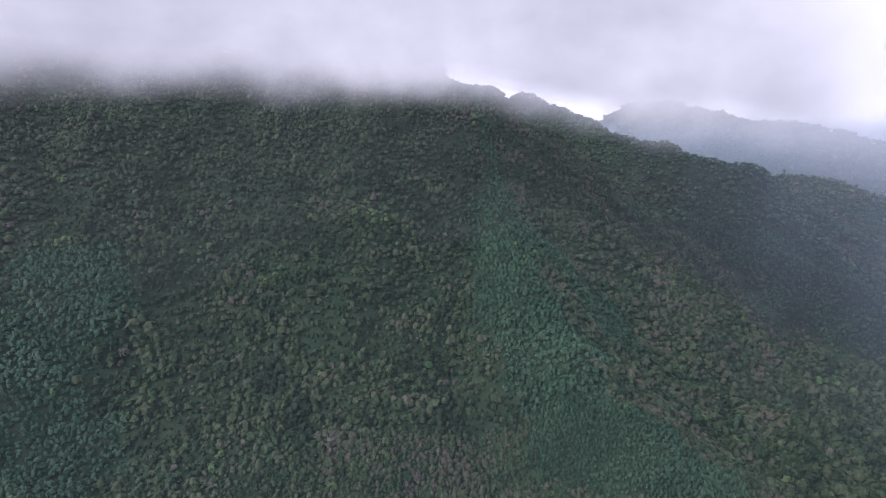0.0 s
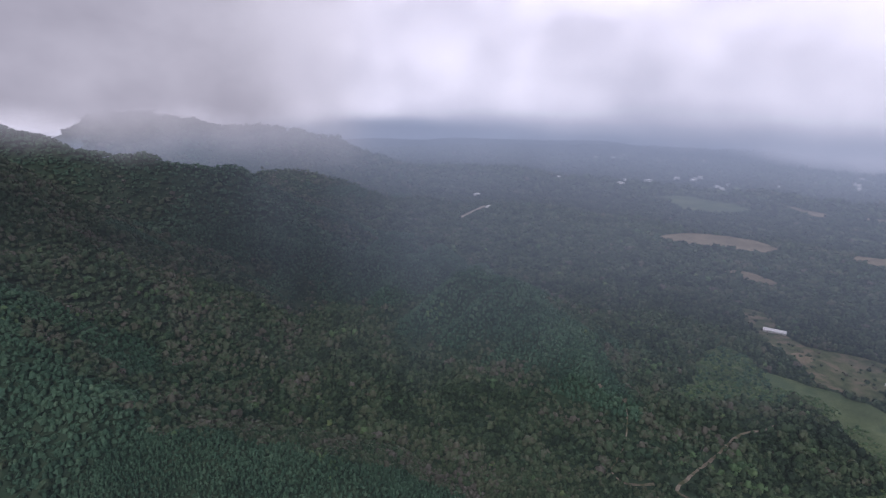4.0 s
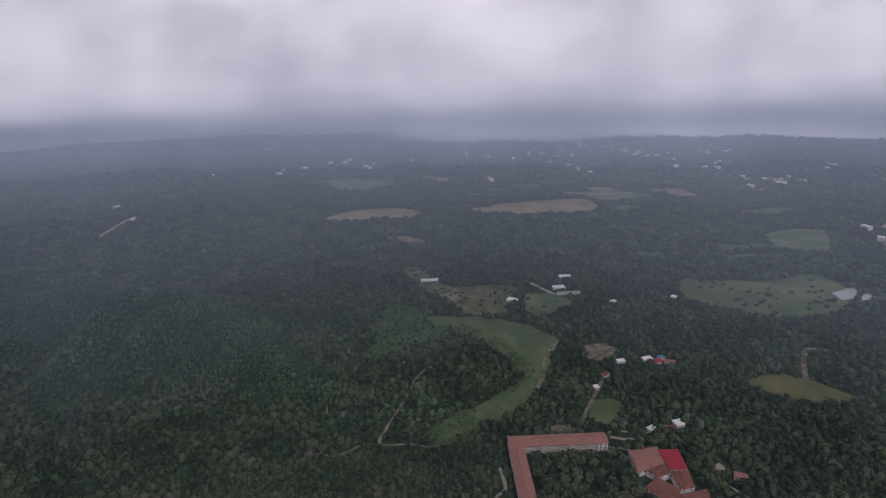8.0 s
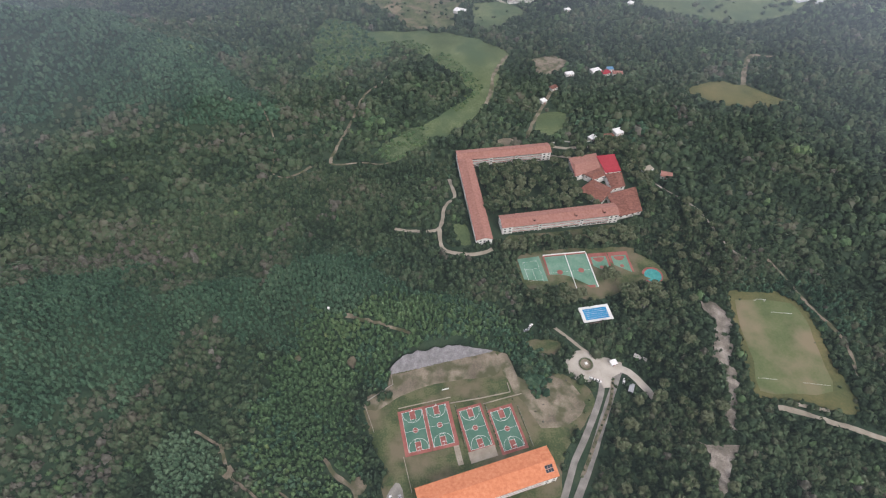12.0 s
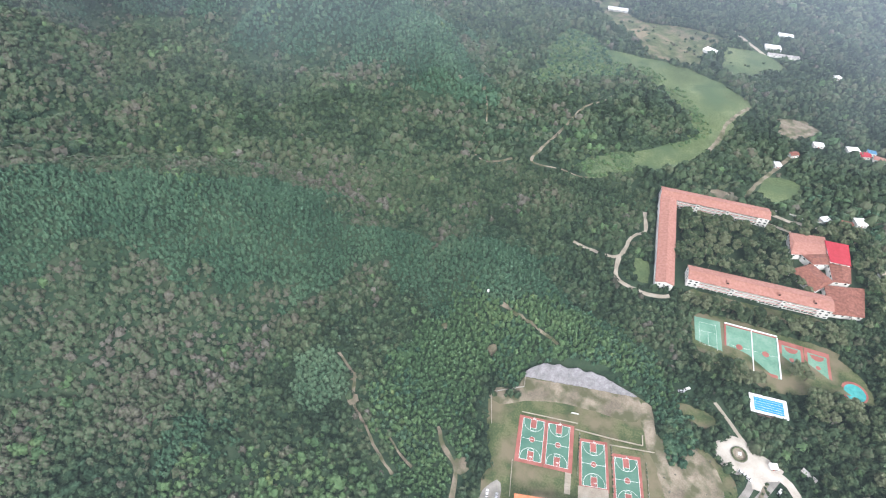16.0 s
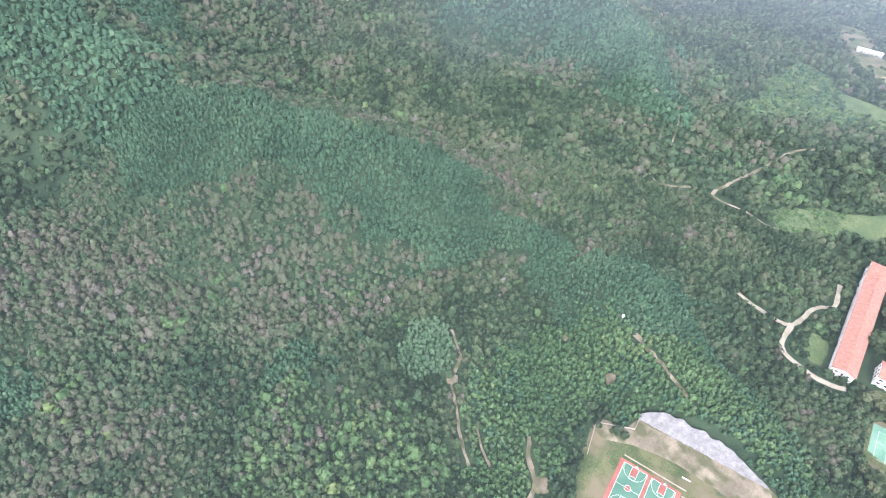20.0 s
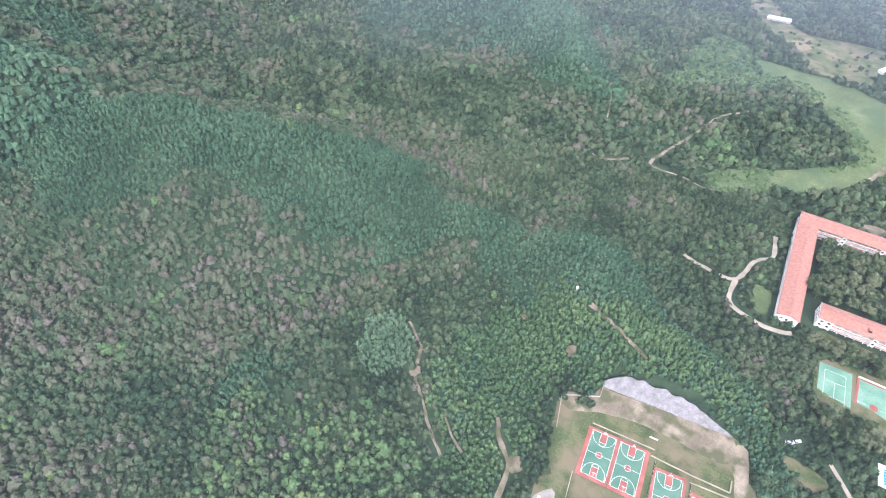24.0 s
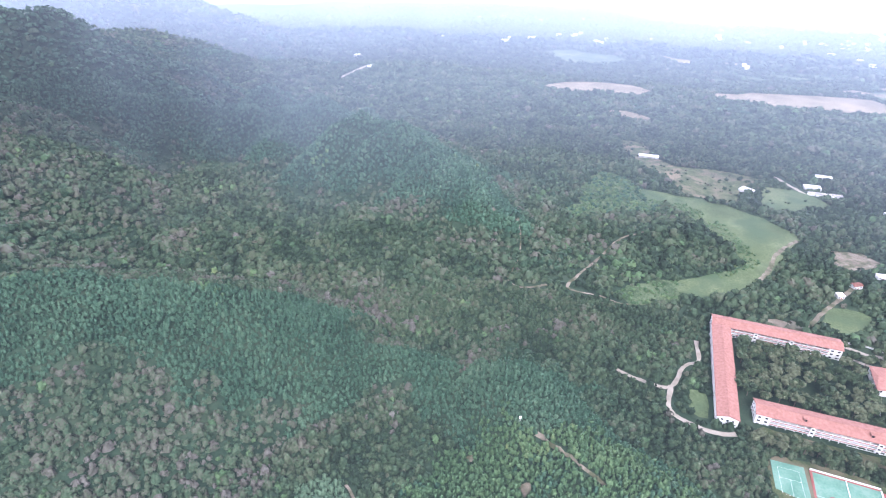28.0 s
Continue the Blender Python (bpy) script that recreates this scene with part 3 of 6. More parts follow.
sheet("ground_slope", [(62.4, 198.3), (69.4, 199.2), (73.2, 179.3), (79.1, 159.4), (72.0, 161.5), (65.2, 177.5)], DIRT, "eroded earth slope beside the courts", "earth", 0.45, 1.0, cell=5)
sheet("ground_mound", [(83.7, 208.8), (97.8, 208.6), (111.8, 204.4), (103.7, 194.6), (91.6, 196.8)], GRASS, "grassy mound above the turning circle", "grass", 0.4, 1.0, cell=5)
sheet("ground_field", [(258, 231), (278, 229), (301, 224), (304, 208), (301, 192), (296, 168), (290, 149), (262, 150), (239, 154), (246, 177), (250, 205)], FIELD, "worn football pitch of yellowing grass", "pitch", 0.5, 0.5, 12)
sheet("ground_field_margin", [(256, 240), (280, 238), (305, 229), (309, 205), (305, 178), (303, 140), (292, 132), (270, 143), (236, 151), (241, 178), (247, 208)], OCHRE, "rough dry grass round the pitch", "grass", 0.3, 2.0)
sheet("river_bed", [(229, 229), (236, 232), (247, 220), (241, 203), (236, 190), (229, 176), (227, 160), (217, 142), (209, 129), (205, 133), (213, 150), (219, 166), (218, 186), (227, 204), (233, 215)], GRAVEL, "dry stony river bed of pale gravel", "river bed", 0.35, 2.2, 5)
sheet("river_bar", [(180, 125), (191, 121), (208, 119), (197, 108), (188, 94), (179, 90), (181, 105), (186, 114)], GRAVEL, "pale gravel bar in the dry river", "river bed", 0.35, 1.5, 6)
sheet("meadow", [(-30, 722), (31, 719), (89, 703), (137, 665), (150, 638), (131, 594), (106, 526), (80, 491), (52, 470), (26, 463), (32, 494), (60, 521), (87, 552), (77, 590), (50, 638), (20, 664), (-20, 688)], MEADOW, "long open meadow of fresh green grass", "meadow", 0.5, 4.0, 14, 12)
sheet("ground_lawn", [(147.2, 470.1), (161.7, 501.5), (189.9, 500.0), (178.4, 467.5), (158.2, 460.0)], MEADOW, "small mown lawn among trees", "lawn", 0.4, 1.0, 8)
sheet("ground_lot", [(178, 626), (208, 635), (224, 616), (196, 580), (174, 588)], DIRT, "bare earth building lot", "earth", 0.5, 0.8, 10, straight=True)
sheet("ground_lot_small", [(104.7, 458.0), (118.8, 459.7), (126.8, 449.6), (114.6, 443.9), (104.6, 448.1)], DIRT, "bare earth beside the long building", "earth", 0.4, 1.0, 6)
sheet("ochre_field", [(345.6, 537.8), (387.1, 553.9), (423.2, 541.3), (458.0, 511.0), (443.7, 495.4), (377.4, 501.6)], OCHRE, "ochre dry grass clearing", "field", 0.5, 4.0, 12, 10)
sheet("field_east", [(420.7, 863.8), (504.9, 849.3), (610.2, 877.2), (674.3, 856.9), (579.3, 716.6), (457.7, 713.5), (383.8, 775.3)], MEADOW, "broad green pasture", "field", 0.6, 10.0, 30, 20)
sheet("field_brown", [(-315.4, 1337.8), (-236.1, 1399.8), (-90.5, 1390.1), (-77.8, 1312.8), (-196.0, 1299.0), (-303.1, 1281.7)], STUBBLE, "brown stubble field on the plain", "field", 0.8, 8.0, 40, 30)
sheet("field_brown_wide", [(67.5, 1390.8), (224.5, 1461.4), (382.7, 1486.9), (385.2, 1349.4), (205.2, 1325.4), (72.6, 1342.9)], STUBBLE, "long brown stubble field", "field", 0.8, 8.0, 40, 30)
sheet("field_green", [(382.9, 1555.7), (494.4, 1610.7), (607.3, 1518.0), (420.2, 1456.2)], MEADOW, "pale green field on the plain", "field", 0.8, 10.0, 40, 30)
sheet("field_grey", [(622.8, 1606.4), (711.7, 1627.1), (730.5, 1505.3), (662.9, 1506.0)], STUBBLE, "grey fallow field", "field", 0.8, 8.0, 40, 30)
sheet("field_lit", [(-484.6, 1765.0), (-363.9, 1838.9), (-178.0, 1751.0), (-273.6, 1643.6)], MEADOW, "pale field far out on the plain", "field", 0.8, 14.0, 40, 40)
sheet("field_pale", [(781.0, 1159.8), (845.9, 1140.0), (751.2, 997.9), (681.9, 1029.2), (689.5, 1100.2)], MEADOW, "pale green pasture beside a road", "field", 0.8, 8.0, 30, 25)
sheet("farm_lawn", [(-92, 935), (-57, 942), (-30, 880), (10, 838), (60, 842), (121, 826), (96, 775), (92, 728), (60, 722), (30, 730), (8, 768), (-22, 800), (-60, 850)], GRASS, "lawns of a country house", "lawn", 0.6, 4.0, 20, 14)
sheet("farm_oval", [(-9, 799), (-3, 808), (5, 811), (14, 807), (19, 798), (14, 786), (5, 781), (-4, 787)], STUBBLE, "pale oval riding ring on the lawn", "ring", 0.9, 0.4, 6)
sheet("farm_lawn_green", [(124, 800), (165, 806), (203, 762), (172, 742), (149, 718), (116, 720), (120, 760)], MEADOW, "green paddock beside white houses", "lawn", 0.6, 3.0, 15, 12)

sheet("ground_school_lawn", [(88, 305), (140, 306), (196, 311), (198, 322), (140, 318), (89, 316)], GRASS, "lawn strip along the school block", "lawn", 0.4, 0.8)
sheet("ground_gable_lawn", [(44, 335), (56, 335), (57, 310), (46, 312)], MEADOW, "small lawn at the gable end", "lawn", 0.4, 0.6)
sheet("ground_old_courts", [(94, 250), (124, 249), (146, 240), (168, 246), (200, 258), (212, 252), (212, 272), (194, 288), (192, 294), (118, 296), (94, 288)], GRASS, "grass round the old courts", "lawn", 0.3, 0.8)
strip("pathway_meadow", [(148, 637), (134, 614), (122, 588), (113, 552), (102, 524)], 4.5, DIRT, "pale dirt track along the meadow", "path", 0.7)
strip("pathway_hill", [(-113.5, 416.4), (-126.1, 424.0), (-128.2, 441.3), (-129.6, 474.1), (-139.3, 506.3), (-151.3, 529.6)], 2.0, DIRT, "winding pale footpath on the wooded hill", "path", 0.5, 0.5, margin=1.0)
strip("pathway_hill_lower", [(-113.5, 416.4), (-102.0, 421.1), (-88.6, 431.7)], 3.2, DIRT, "short pale footpath between shrubs", "path", 0.5)
strip("pathway_wood", [(-57.0, 431.5), (-69.4, 436.0), (-64, 462), (-53, 497), (-45, 528), (-36, 560), (-17, 585), (-1, 610)], 3.2, DIRT, "pale earth track through the wood", "path", 0.5, 0.4, margin=1.6)
strip("pathway_wood_east", [(-57.0, 431.5), (-37.9, 432.8), (-14.2, 428.9), (9.7, 446.1), (33.6, 467.4)], 2.0, DIRT, "narrow earth track to the meadow", "path", 0.5)
strip("pathway_yard", [(-9.3, 335.6), (6.5, 331.3), (30.6, 331.6), (39.4, 360.6), (49.8, 372.0), (47.5, 398.7)], 3.2, PAVING, "pale concrete lane round the long building", "path")
strip("pathway_yard_end", [(31.5, 333.5), (32.1, 308.3), (44.8, 300.3), (62.2, 298.0), (75.0, 302.4)], 3.6, PAVING, "pale concrete lane at the gable end", "path")
strip("pathway_bare", [(-145, 162), (-134, 155), (-126, 148.5), (-118, 132), (-104, 120), (-90, 108), (-75, 98)], 1.7, DIRT, "bare eroded trail down the slope", "path", 0.5, 0.6, margin=1.2)
strip("pathway_bare_fork", [(-87, 119), (-76, 111), (-66, 106)], 1.3, DIRT, "faint pale trail in the scrub", "path", 0.5, 0.6, margin=1.0)
strip("pathway_eroded", [(-60, 136), (-55, 129), (-49, 122), (-42, 117), (-39, 108), (-37, 97), (-33, 87)], 3.0, DIRT, "washed-out earth track", "path", 0.5, 0.5)
strip("pathway_ledge", [(-46, 234), (-38, 230), (-30, 227), (-14, 220), (0, 214)], 2.6, DIRT, "bare earth ledge above the sprayed wall", "path", 0.5, 0.7, margin=0.8)
strip("pathway_lawn", [(136.0, 457.4), (152.5, 490.8), (174.1, 528.1), (185.5, 548.7)], 4, DIRT, "dirt lane beside the small lawn", "path")
strip("pathway_loop", [(420.2, 539.4), (447.0, 586.5), (470.5, 614.8), (497.6, 609.3)], 6, DIRT, "curving dirt track in the wood", "path")
strip("road_avenue", [(134.4, 862.6), (165.3, 811.4), (198.3, 756.3)], 6, PAVING, "pale straight drive between lawns", "road", margin=5.0)
strip("road_town", [(-824.8, 1154.6), (-836.3, 1241.4), (-849.2, 1342.4)], 12, PAVING, "pale road far out on the plain", "road", 0.8)
strip("road_river", [(246, 142), (259, 137), (288, 123), (308, 113), (340, 100)], 4, PAVING, "narrow pale lane past the pitch", "road")
strip("pathway_stream", [(236, 388), (256, 361), (273, 335), (277, 307), (280, 284), (288, 272)], 2.2, GRAVEL, "narrow stony track beside the woods", "path", 0.5, 0.6, margin=1.4)
strip("pathway_stream_lower", [(306, 272), (310, 250), (314, 222), (321, 198), (322, 180), (314, 158)], 2.4, DIRT, "earth track between pitch and woods", "path", 0.5, 0.6, margin=1.2)
strip("road_wall", [(153, 441), (160, 441), (174, 436.5), (190, 438), (208, 437)], 4, PAVING, "pale lane between the block and the halls", "road")
strip("road_wall_yard", [(150, 426), (158, 425), (167, 423), (175, 421)], 3.5, PAVING, "pale lane at the end of the school block", "road")
for x, y, r in ((-127.0, 149.0, 3), (-119.0, 133.0, 4), (-82, 210, 3), (-43.0, 202.0, 4), (-29, 173, 4), (-149.3, 528.5, 4), (-38, 117.6, 5), (-178.7, 529.4, 4)):
    sheet("bare_patch", [(x + r * c, y + r * s) for c, s in ((1, 0), (0.3, 1), (-0.9, 0.6), (-0.7, -0.7), (0.4, -1))], DIRT, "small patch of bare pale earth", "earth", 0.5, 0.8, 4)

# ---- turning circle and roads of the campus ----
CIRCLE = (121.5, 184.0)
sheet("road_circle", [(CIRCLE[0] + 12.6 * math.cos(a), CIRCLE[1] + 12.6 * math.sin(a)) for a in np.linspace(0, 6.283, 25)[:-1]], CONCRETE, "round forecourt of pale concrete", "road", 0.5, 0.1)
sheet("road_forecourt", [(122, 196.6), (131, 191.8), (143, 188), (150, 184), (146, 176), (139.5, 173.5), (136, 166), (131, 166), (130, 172), (121, 172)], CONCRETE, "pale concrete forecourt", "road", 0.47, 0.1, straight=True)
strip("road_down", [(132.7, 176.3), (128.5, 163.5), (120.3, 149.8), (108.0, 132.2), (97.7, 118.5), (90.5, 105.8), (82.3, 92.1)], 4.2, ASPHALT, "grey drive with pale edges beside a planted verge", "road", 0.43, 0.04)
strip("road_up", [(145.8, 178.1), (136.5, 163.4), (125.3, 145.8), (114.0, 127.2), (102.7, 109.6), (90.4, 91.9)], 4.8, ASPHALT, "grey asphalt drive lined by trees", "road", 0.40, 0.05)
strip("road_bend", [(141.8, 182.1), (152.8, 176.0), (158.7, 166.0), (163.7, 156.0)], 5.5, CONCRETE, "pale concrete bend into the trees", "road", 0.45, 0.04)
strip("road_back", [(129.8, 192.2), (123.9, 198.2), (117.9, 206.3), (108.0, 218.3)], 2.5, PAVING, "narrow pale lane into the trees", "road", 0.45, 0.1)
OPEN_SLOPE = [(-122, 616), (-98, 640), (-108, 700), (-92, 770), (-60, 760), (-34, 724), (-20, 690), (6, 672), (-8, 650), (-46, 634), (-70, 612), (-93, 598)]
OPEN_TRACK = [(-26, 446), (-8, 432), (12, 440), (34, 462), (30, 492), (4, 478), (-14, 462)]
sheet("ground_open_slope", OPEN_SLOPE, SCRUBLAND, "open slope of pale grass with bushes", "meadow", 0.5, 6.0)
sheet("ground_open_track", OPEN_TRACK, SCRUBLAND, "open grassy ground beside a track", "meadow", 0.5, 4.0)


def far_clearings():
    """Small pastures and fallow strips scattered over the far plain."""
    rs = np.random.RandomState(12)
    for k in range(26):
        a, r = radians(rs.uniform(-16, 34)), rs.uniform(1050, 2300)
        x, y, w, d, t = r * math.sin(a), r * math.cos(a), rs.uniform(22, 75), rs.uniform(12, 30), rs.uniform(-0.5, 0.5)
        pts = [(x + w * u * math.cos(t) - d * v * math.sin(t), y + w * u * math.sin(t) + d * v * math.cos(t)) for u, v in ((-1, -0.7), (0, -1), (1, -0.6), (0.9, 0.8), (-0.1, 1), (-0.9, 0.7))]
        sheet("field_patch", pts, (SCRUBLAND, MEADOW, STUBBLE)[k % 3], ("rough pasture among woods", "pale green meadow among woods", "dry fallow strip among woods")[k % 3], "field", 0.8, 8.0, 30, 20)


far_clearings()


# ---- buildings ----
def gable_roof(length, width, z, rise, over=0.9, thick=0.3):
    """A low gable roof with eaves, as one shell."""
    bm = bmesh.new()
    a, b = length / 2 + over, width / 2 + over
    for x in (-a, a):
        for y, h in ((-b, z), (0, z + rise), (b, z)):
            bm.verts.new((x, y, h))
            bm.verts.new((x, y, h + thick))
    bm.verts.ensure_lookup_table()
    v = bm.verts
    for s in (0, 2):
        bm.faces.new((v[s + 1], v[s + 3], v[s + 9], v[s + 7]))
        bm.faces.new((v[s], v[s + 6], v[s + 8], v[s + 2]))
    for s in (0, 4):
        bm.faces.new((v[s], v[s + 1], v[s + 7], v[s + 6]))
    for e in (0, 6):
        bm.faces.new((v[e], v[e + 2], v[e + 3], v[e + 1]))
        bm.faces.new((v[e + 2], v[e + 4], v[e + 5], v[e + 3]))
    return bm


def window(parent, x, y, z, w, h, nx, ny):
    """A framed window set on a wall that faces nx, ny."""
    def slab(half, grow, d0, d1):
        if nx:
            return box(x + min(d0 * nx, d1 * nx), x + max(d0 * nx, d1 * nx), y - half - grow, y + half + grow, z - grow, z + h + grow)
        return box(x - half - grow, x + half + grow, y + min(d0 * ny, d1 * ny), y + max(d0 * ny, d1 * ny), z - grow, z + h + grow)
    frame_ob = part("window", slab(w / 2, 0.12, -0.1, 0.06), WHITE, parent, "white-framed window")
    part("pane", slab(w / 2, 0.0, 0.0, 0.10), GLASS, frame_ob, "dark glass pane")
    return frame_ob


def gable_wall(length, width, height, rise, base):
    bm = bmesh.new()
    for x in (-length / 2, length / 2):
        for y, z in ((-width / 2, base), (width / 2, base), (width / 2, height), (0, height + rise), (-width / 2, height)):
            bm.verts.new((x, y, z))
    bm.verts.ensure_lookup_table()
    v = bm.verts
    bm.faces.new(v[0:5]), bm.faces.new(v[5:10])
    for i in range(5):
        j = (i + 1) % 5
        bm.faces.new((v[i], v[j], v[5 + j], v[5 + i]))
    return bm


def long_block(name, p0, p1, width, floors, roof_mat, label, gallery=-1, stairs=(), dormers=()):
    """A long school block: white end bays, open galleries between them, a low tiled gable roof."""
    (x0, y0), (x1, y1) = p0, p1
    length, turn = math.hypot(x1 - x0, y1 - y0), math.degrees(math.atan2(y1 - y0, x1 - x0))
    cx, cy = (x0 + x1) / 2, (y0 + y1) / 2
    z = min(float(ground_height(x, y)) for x, y in (p0, p1, (cx, cy)))
    root = tagged(spot(name, cx, cy, z, turn), label, "building")
    storey, rise = 3.2, width * 0.16
    top = floors * storey + 0.4
    wall = part("wall", gable_wall(length, width - 3.2 if gallery else width, top, rise - 0.35, -2.0), WALL, root)
    if gallery:
        wall.location = (0, -gallery * 1.6, 0)
    part("roof", gable_roof(length, width, top + 0.05, rise, 0.6), roof_mat, root, "clay-tiled gable roof")
    part("ridge", box(-length / 2 - 0.6, length / 2 + 0.6, -0.25, 0.25, top + rise + 0.28, top + rise + 0.46), roof_mat, root)
    L, W, g = length / 2, width / 2, gallery
    if g:
        inner = g * (W - 3.2)
        outer = g * (W + 0.1)
        lo, hi = min(inner, outer), max(inner, outer)
        for s in (-1, 1):   # closed white bays at both ends
            xa, xb = (s * L, s * (L - 9.0))
            bay = part("end_bay", box(min(xa, xb), max(xa, xb), lo, hi, -2.0, top), WALL, root)
            for f in range(floors):
                for k in (2.3, 6.7):
                    window(root, s * (L - k), outer, 0.9 + f * storey, 1.9, 1.4, 0, g)
        # shade of the gallery recess comes from this wall's dark colour
        part("back_wall", box(-L + 9.0, L - 9.0, min(inner, inner + g * 0.15), max(inner, inner + g * 0.15), -2.0, top), SHADOW_WALL, root, "gallery wall with the recess shade in its dark colour")
        for f in range(floors):
            part("gallery_slab", box(-L + 9.0, L - 9.0, lo, hi, f * storey - 0.35, f * storey + 0.2), WALL, root, "white gallery floor edge")
            a, b = min(outer - g * 0.25, outer), max(outer - g * 0.25, outer)
            part("parapet", box(-L + 9.0, L - 9.0, a, b, f * storey + 0.2, f * storey + 0.95), RAIL, root, "brick-red parapet")
            part("rail", box(-L + 9.0, L - 9.0, a - 0.03, b + 0.03, f * storey + 0.95, f * storey + 1.3), WHITE, root, "white handrail")
        part("eave_beam", box(-L + 9.0, L - 9.0, min(outer - g * 0.3, outer), max(outer - g * 0.3, outer), top - 0.45, top), WALL, root)
        for k in np.arange(-L + 9.0, L - 8.9, (2 * L - 18.0) / round((2 * L - 18.0) / 5.2)):
            part("pillar", box(k - 0.2, k + 0.2, min(outer - g * 0.5, outer - g * 0.04), max(outer - g * 0.5, outer - g * 0.04), 0, top), WALL, root)
        for k in stairs:
            tower = part("stair_tower", box(k - 1.5, k + 1.5, min(outer - g * 1.0, outer + g * 0.2), max(outer - g * 1.0, outer + g * 0.2), -2.0, top - 0.3), WALL, root)
            for f in range(floors):
                window(root, k, outer + g * 0.2, 1.0 + f * storey, 1.6, 1.3, 0, g)
    for s in (-1, 1):       # gable ends
        for f in range(floors):
            for y in (-W * 0.5, 0.0, W * 0.5):
                window(root, s * L, y - (g or 0) * 1.6 * 0.5, 0.9 + f * storey, 1.5, 1.4, s, 0)
    for x, y in dormers:
        d = part("dormer", box(x - 1.1, x + 1.1, y - 1.3, y + 1.3, top + rise * 0.3, top + rise + 0.9), roof_mat, root)
        part("louvre", box(x - 0.8, x + 0.8, y - 1.36, y - 1.28, top + rise * 0.55, top + rise + 0.5), DARK, d, "dark louvre")
    return root


long_block("school_block", (57.9, 423.0), (152.4, 426.6), 14.6, 3, ROOF_CORAL, "long white school block with galleries and coral tiled roof", -1, stairs=(-14.0, 12.0))
long_block("school_block", (68.5, 308.3), (64.5, 414.0), 13.6, 3, ROOF_CORAL, "long school block with white gable end and coral tiled roof", 0)
long_block("school_block", (85.7, 326.5), (191.7, 332.4), 14.6, 3, ROOF_CORAL, "white school block with three gallery floors and roof vents", -1, stairs=(-19.0, 19.0), dormers=((-24, -3.5), (14, -3.5), (40, -3.5)))
dorm = long_block("dormitory_block", (-1.0, 100.6), (81.6, 117.7), 18.0, 3, ROOF_ORANGE, "dormitory block with bright orange tiled roof", -1)


def solar_array(root, x, y, z, tilt, rows, cols):
    array = tagged(new("solar_array"), "dark solar panels in rows on the orange roof", "solar panel")
    array.matrix_world = root.matrix_world @ pose(x, y, z, tilt, 0, 0)
    for i in range(cols):
        for j in range(rows):
            p = part("panel", box(i * 1.7, i * 1.7 + 1.5, j * 2.3, j * 2.3 + 2.0, 0.10, 0.16), DARK, array)
            part("panel_frame", box(i * 1.7 - 0.06, i * 1.7 + 1.56, j * 2.3 - 0.06, j * 2.3 + 2.06, 0.05, 0.10), METAL, p)
    return array


bpy.context.view_layer.update()
solar_array(dorm, 35.6, -6.2, 11.35, 16.5, 2, 3)
solar_array(dorm, -40.0, -6.6, 11.25, 16.5, 2, 3)


def hall(name, points, height, roof_mat, label, rise=2.2):
    """A hall on a four-cornered plan with a tiled roof whose ridge runs along its longer axis."""
    p = [Vector((x, y, 0)) for x, y in points]
    c = sum(p, Vector()) / 4
    root = tagged(spot(name, c.x, c.y), label, "building")
    q = [(v - c) * 1.05 for v in p]
    part("wall", prism([(v.x * 0.95, v.y * 0.95) for v in q], -2.0, height), WALL, root)
    bm = bmesh.new()
    eave = [bm.verts.new((v.x, v.y, height)) for v in q]
    edge = [bm.verts.new((v.x, v.y, height + 0.3)) for v in q]
    flip = (q[1] - q[0]).length < (q[2] - q[1]).length
    m0, m1 = ((q[0] + q[1]) / 2, (q[2] + q[3]) / 2) if flip else ((q[3] + q[0]) / 2, (q[1] + q[2]) / 2)
    r0, r1 = (bm.verts.new((m.x * 0.8, m.y * 0.8, height + rise)) for m in (m0, m1))
    bm.faces.new(eave)
    for i in range(4):
        bm.faces.new((eave[i], eave[(i + 1) % 4], edge[(i + 1) % 4], edge[i]))
    order = ((edge[0], edge[1], r0), (edge[1], edge[2], r1, r0), (edge[2], edge[3], r1), (edge[3], edge[0], r0, r1)) if flip else \
            ((edge[0], edge[1], r1, r0), (edge[1], edge[2], r1), (edge[2], edge[3], r0, r1), (edge[3], edge[0], r0))
    for f in order:
        bm.faces.new(f)
    part("roof", bm, roof_mat, root)
    for i in range(4):
        a, b = q[i] * 0.95, q[(i + 1) % 4] * 0.95
        n = max(1, int((b - a).length / 5))
        ang = math.degrees(math.atan2(b.y - a.y, b.x - a.x))
        for k in range(n):
            w = window(root, 0, 0, 0, 1.8, 1.4, 0, -1)
            s = a.lerp(b, (k + 0.5) / n)
            w.matrix_basis = pose(s.x, s.y, height - 2.3, 0, 0, ang)
    return root


hall("hall", [(169.4, 384.4), (198.7, 394.2), (198, 416), (169.8, 411.2)], 7.0, ROOF_CORAL, "hall with a broad faded coral roof")
hall("hall", [(198.5, 384.3), (213.7, 385.2), (215, 410), (196.9, 409.1)], 9.5, ROOF_RED, "tall hall with a crimson metal roof and white parapet", 0.8)
hall("hall", [(199.2, 363.5), (212.4, 366.4), (214.7, 385.2), (198.5, 384.3)], 6.5, ROOF_RUST, "low hall joining two tiled roofs", 2.4)
hall("hall", [(167.1, 364.6), (183.9, 347.7), (199.2, 363.5), (184.4, 378.4)], 5.5, ROOF_RUST, "dining hall with a hipped rust-red roof", 2.8)
hall("hall", [(178, 386), (186, 378), (199, 383), (199, 396)], 6.8, ROOF_RUST, "low tiled roof joining the halls", 1.8)
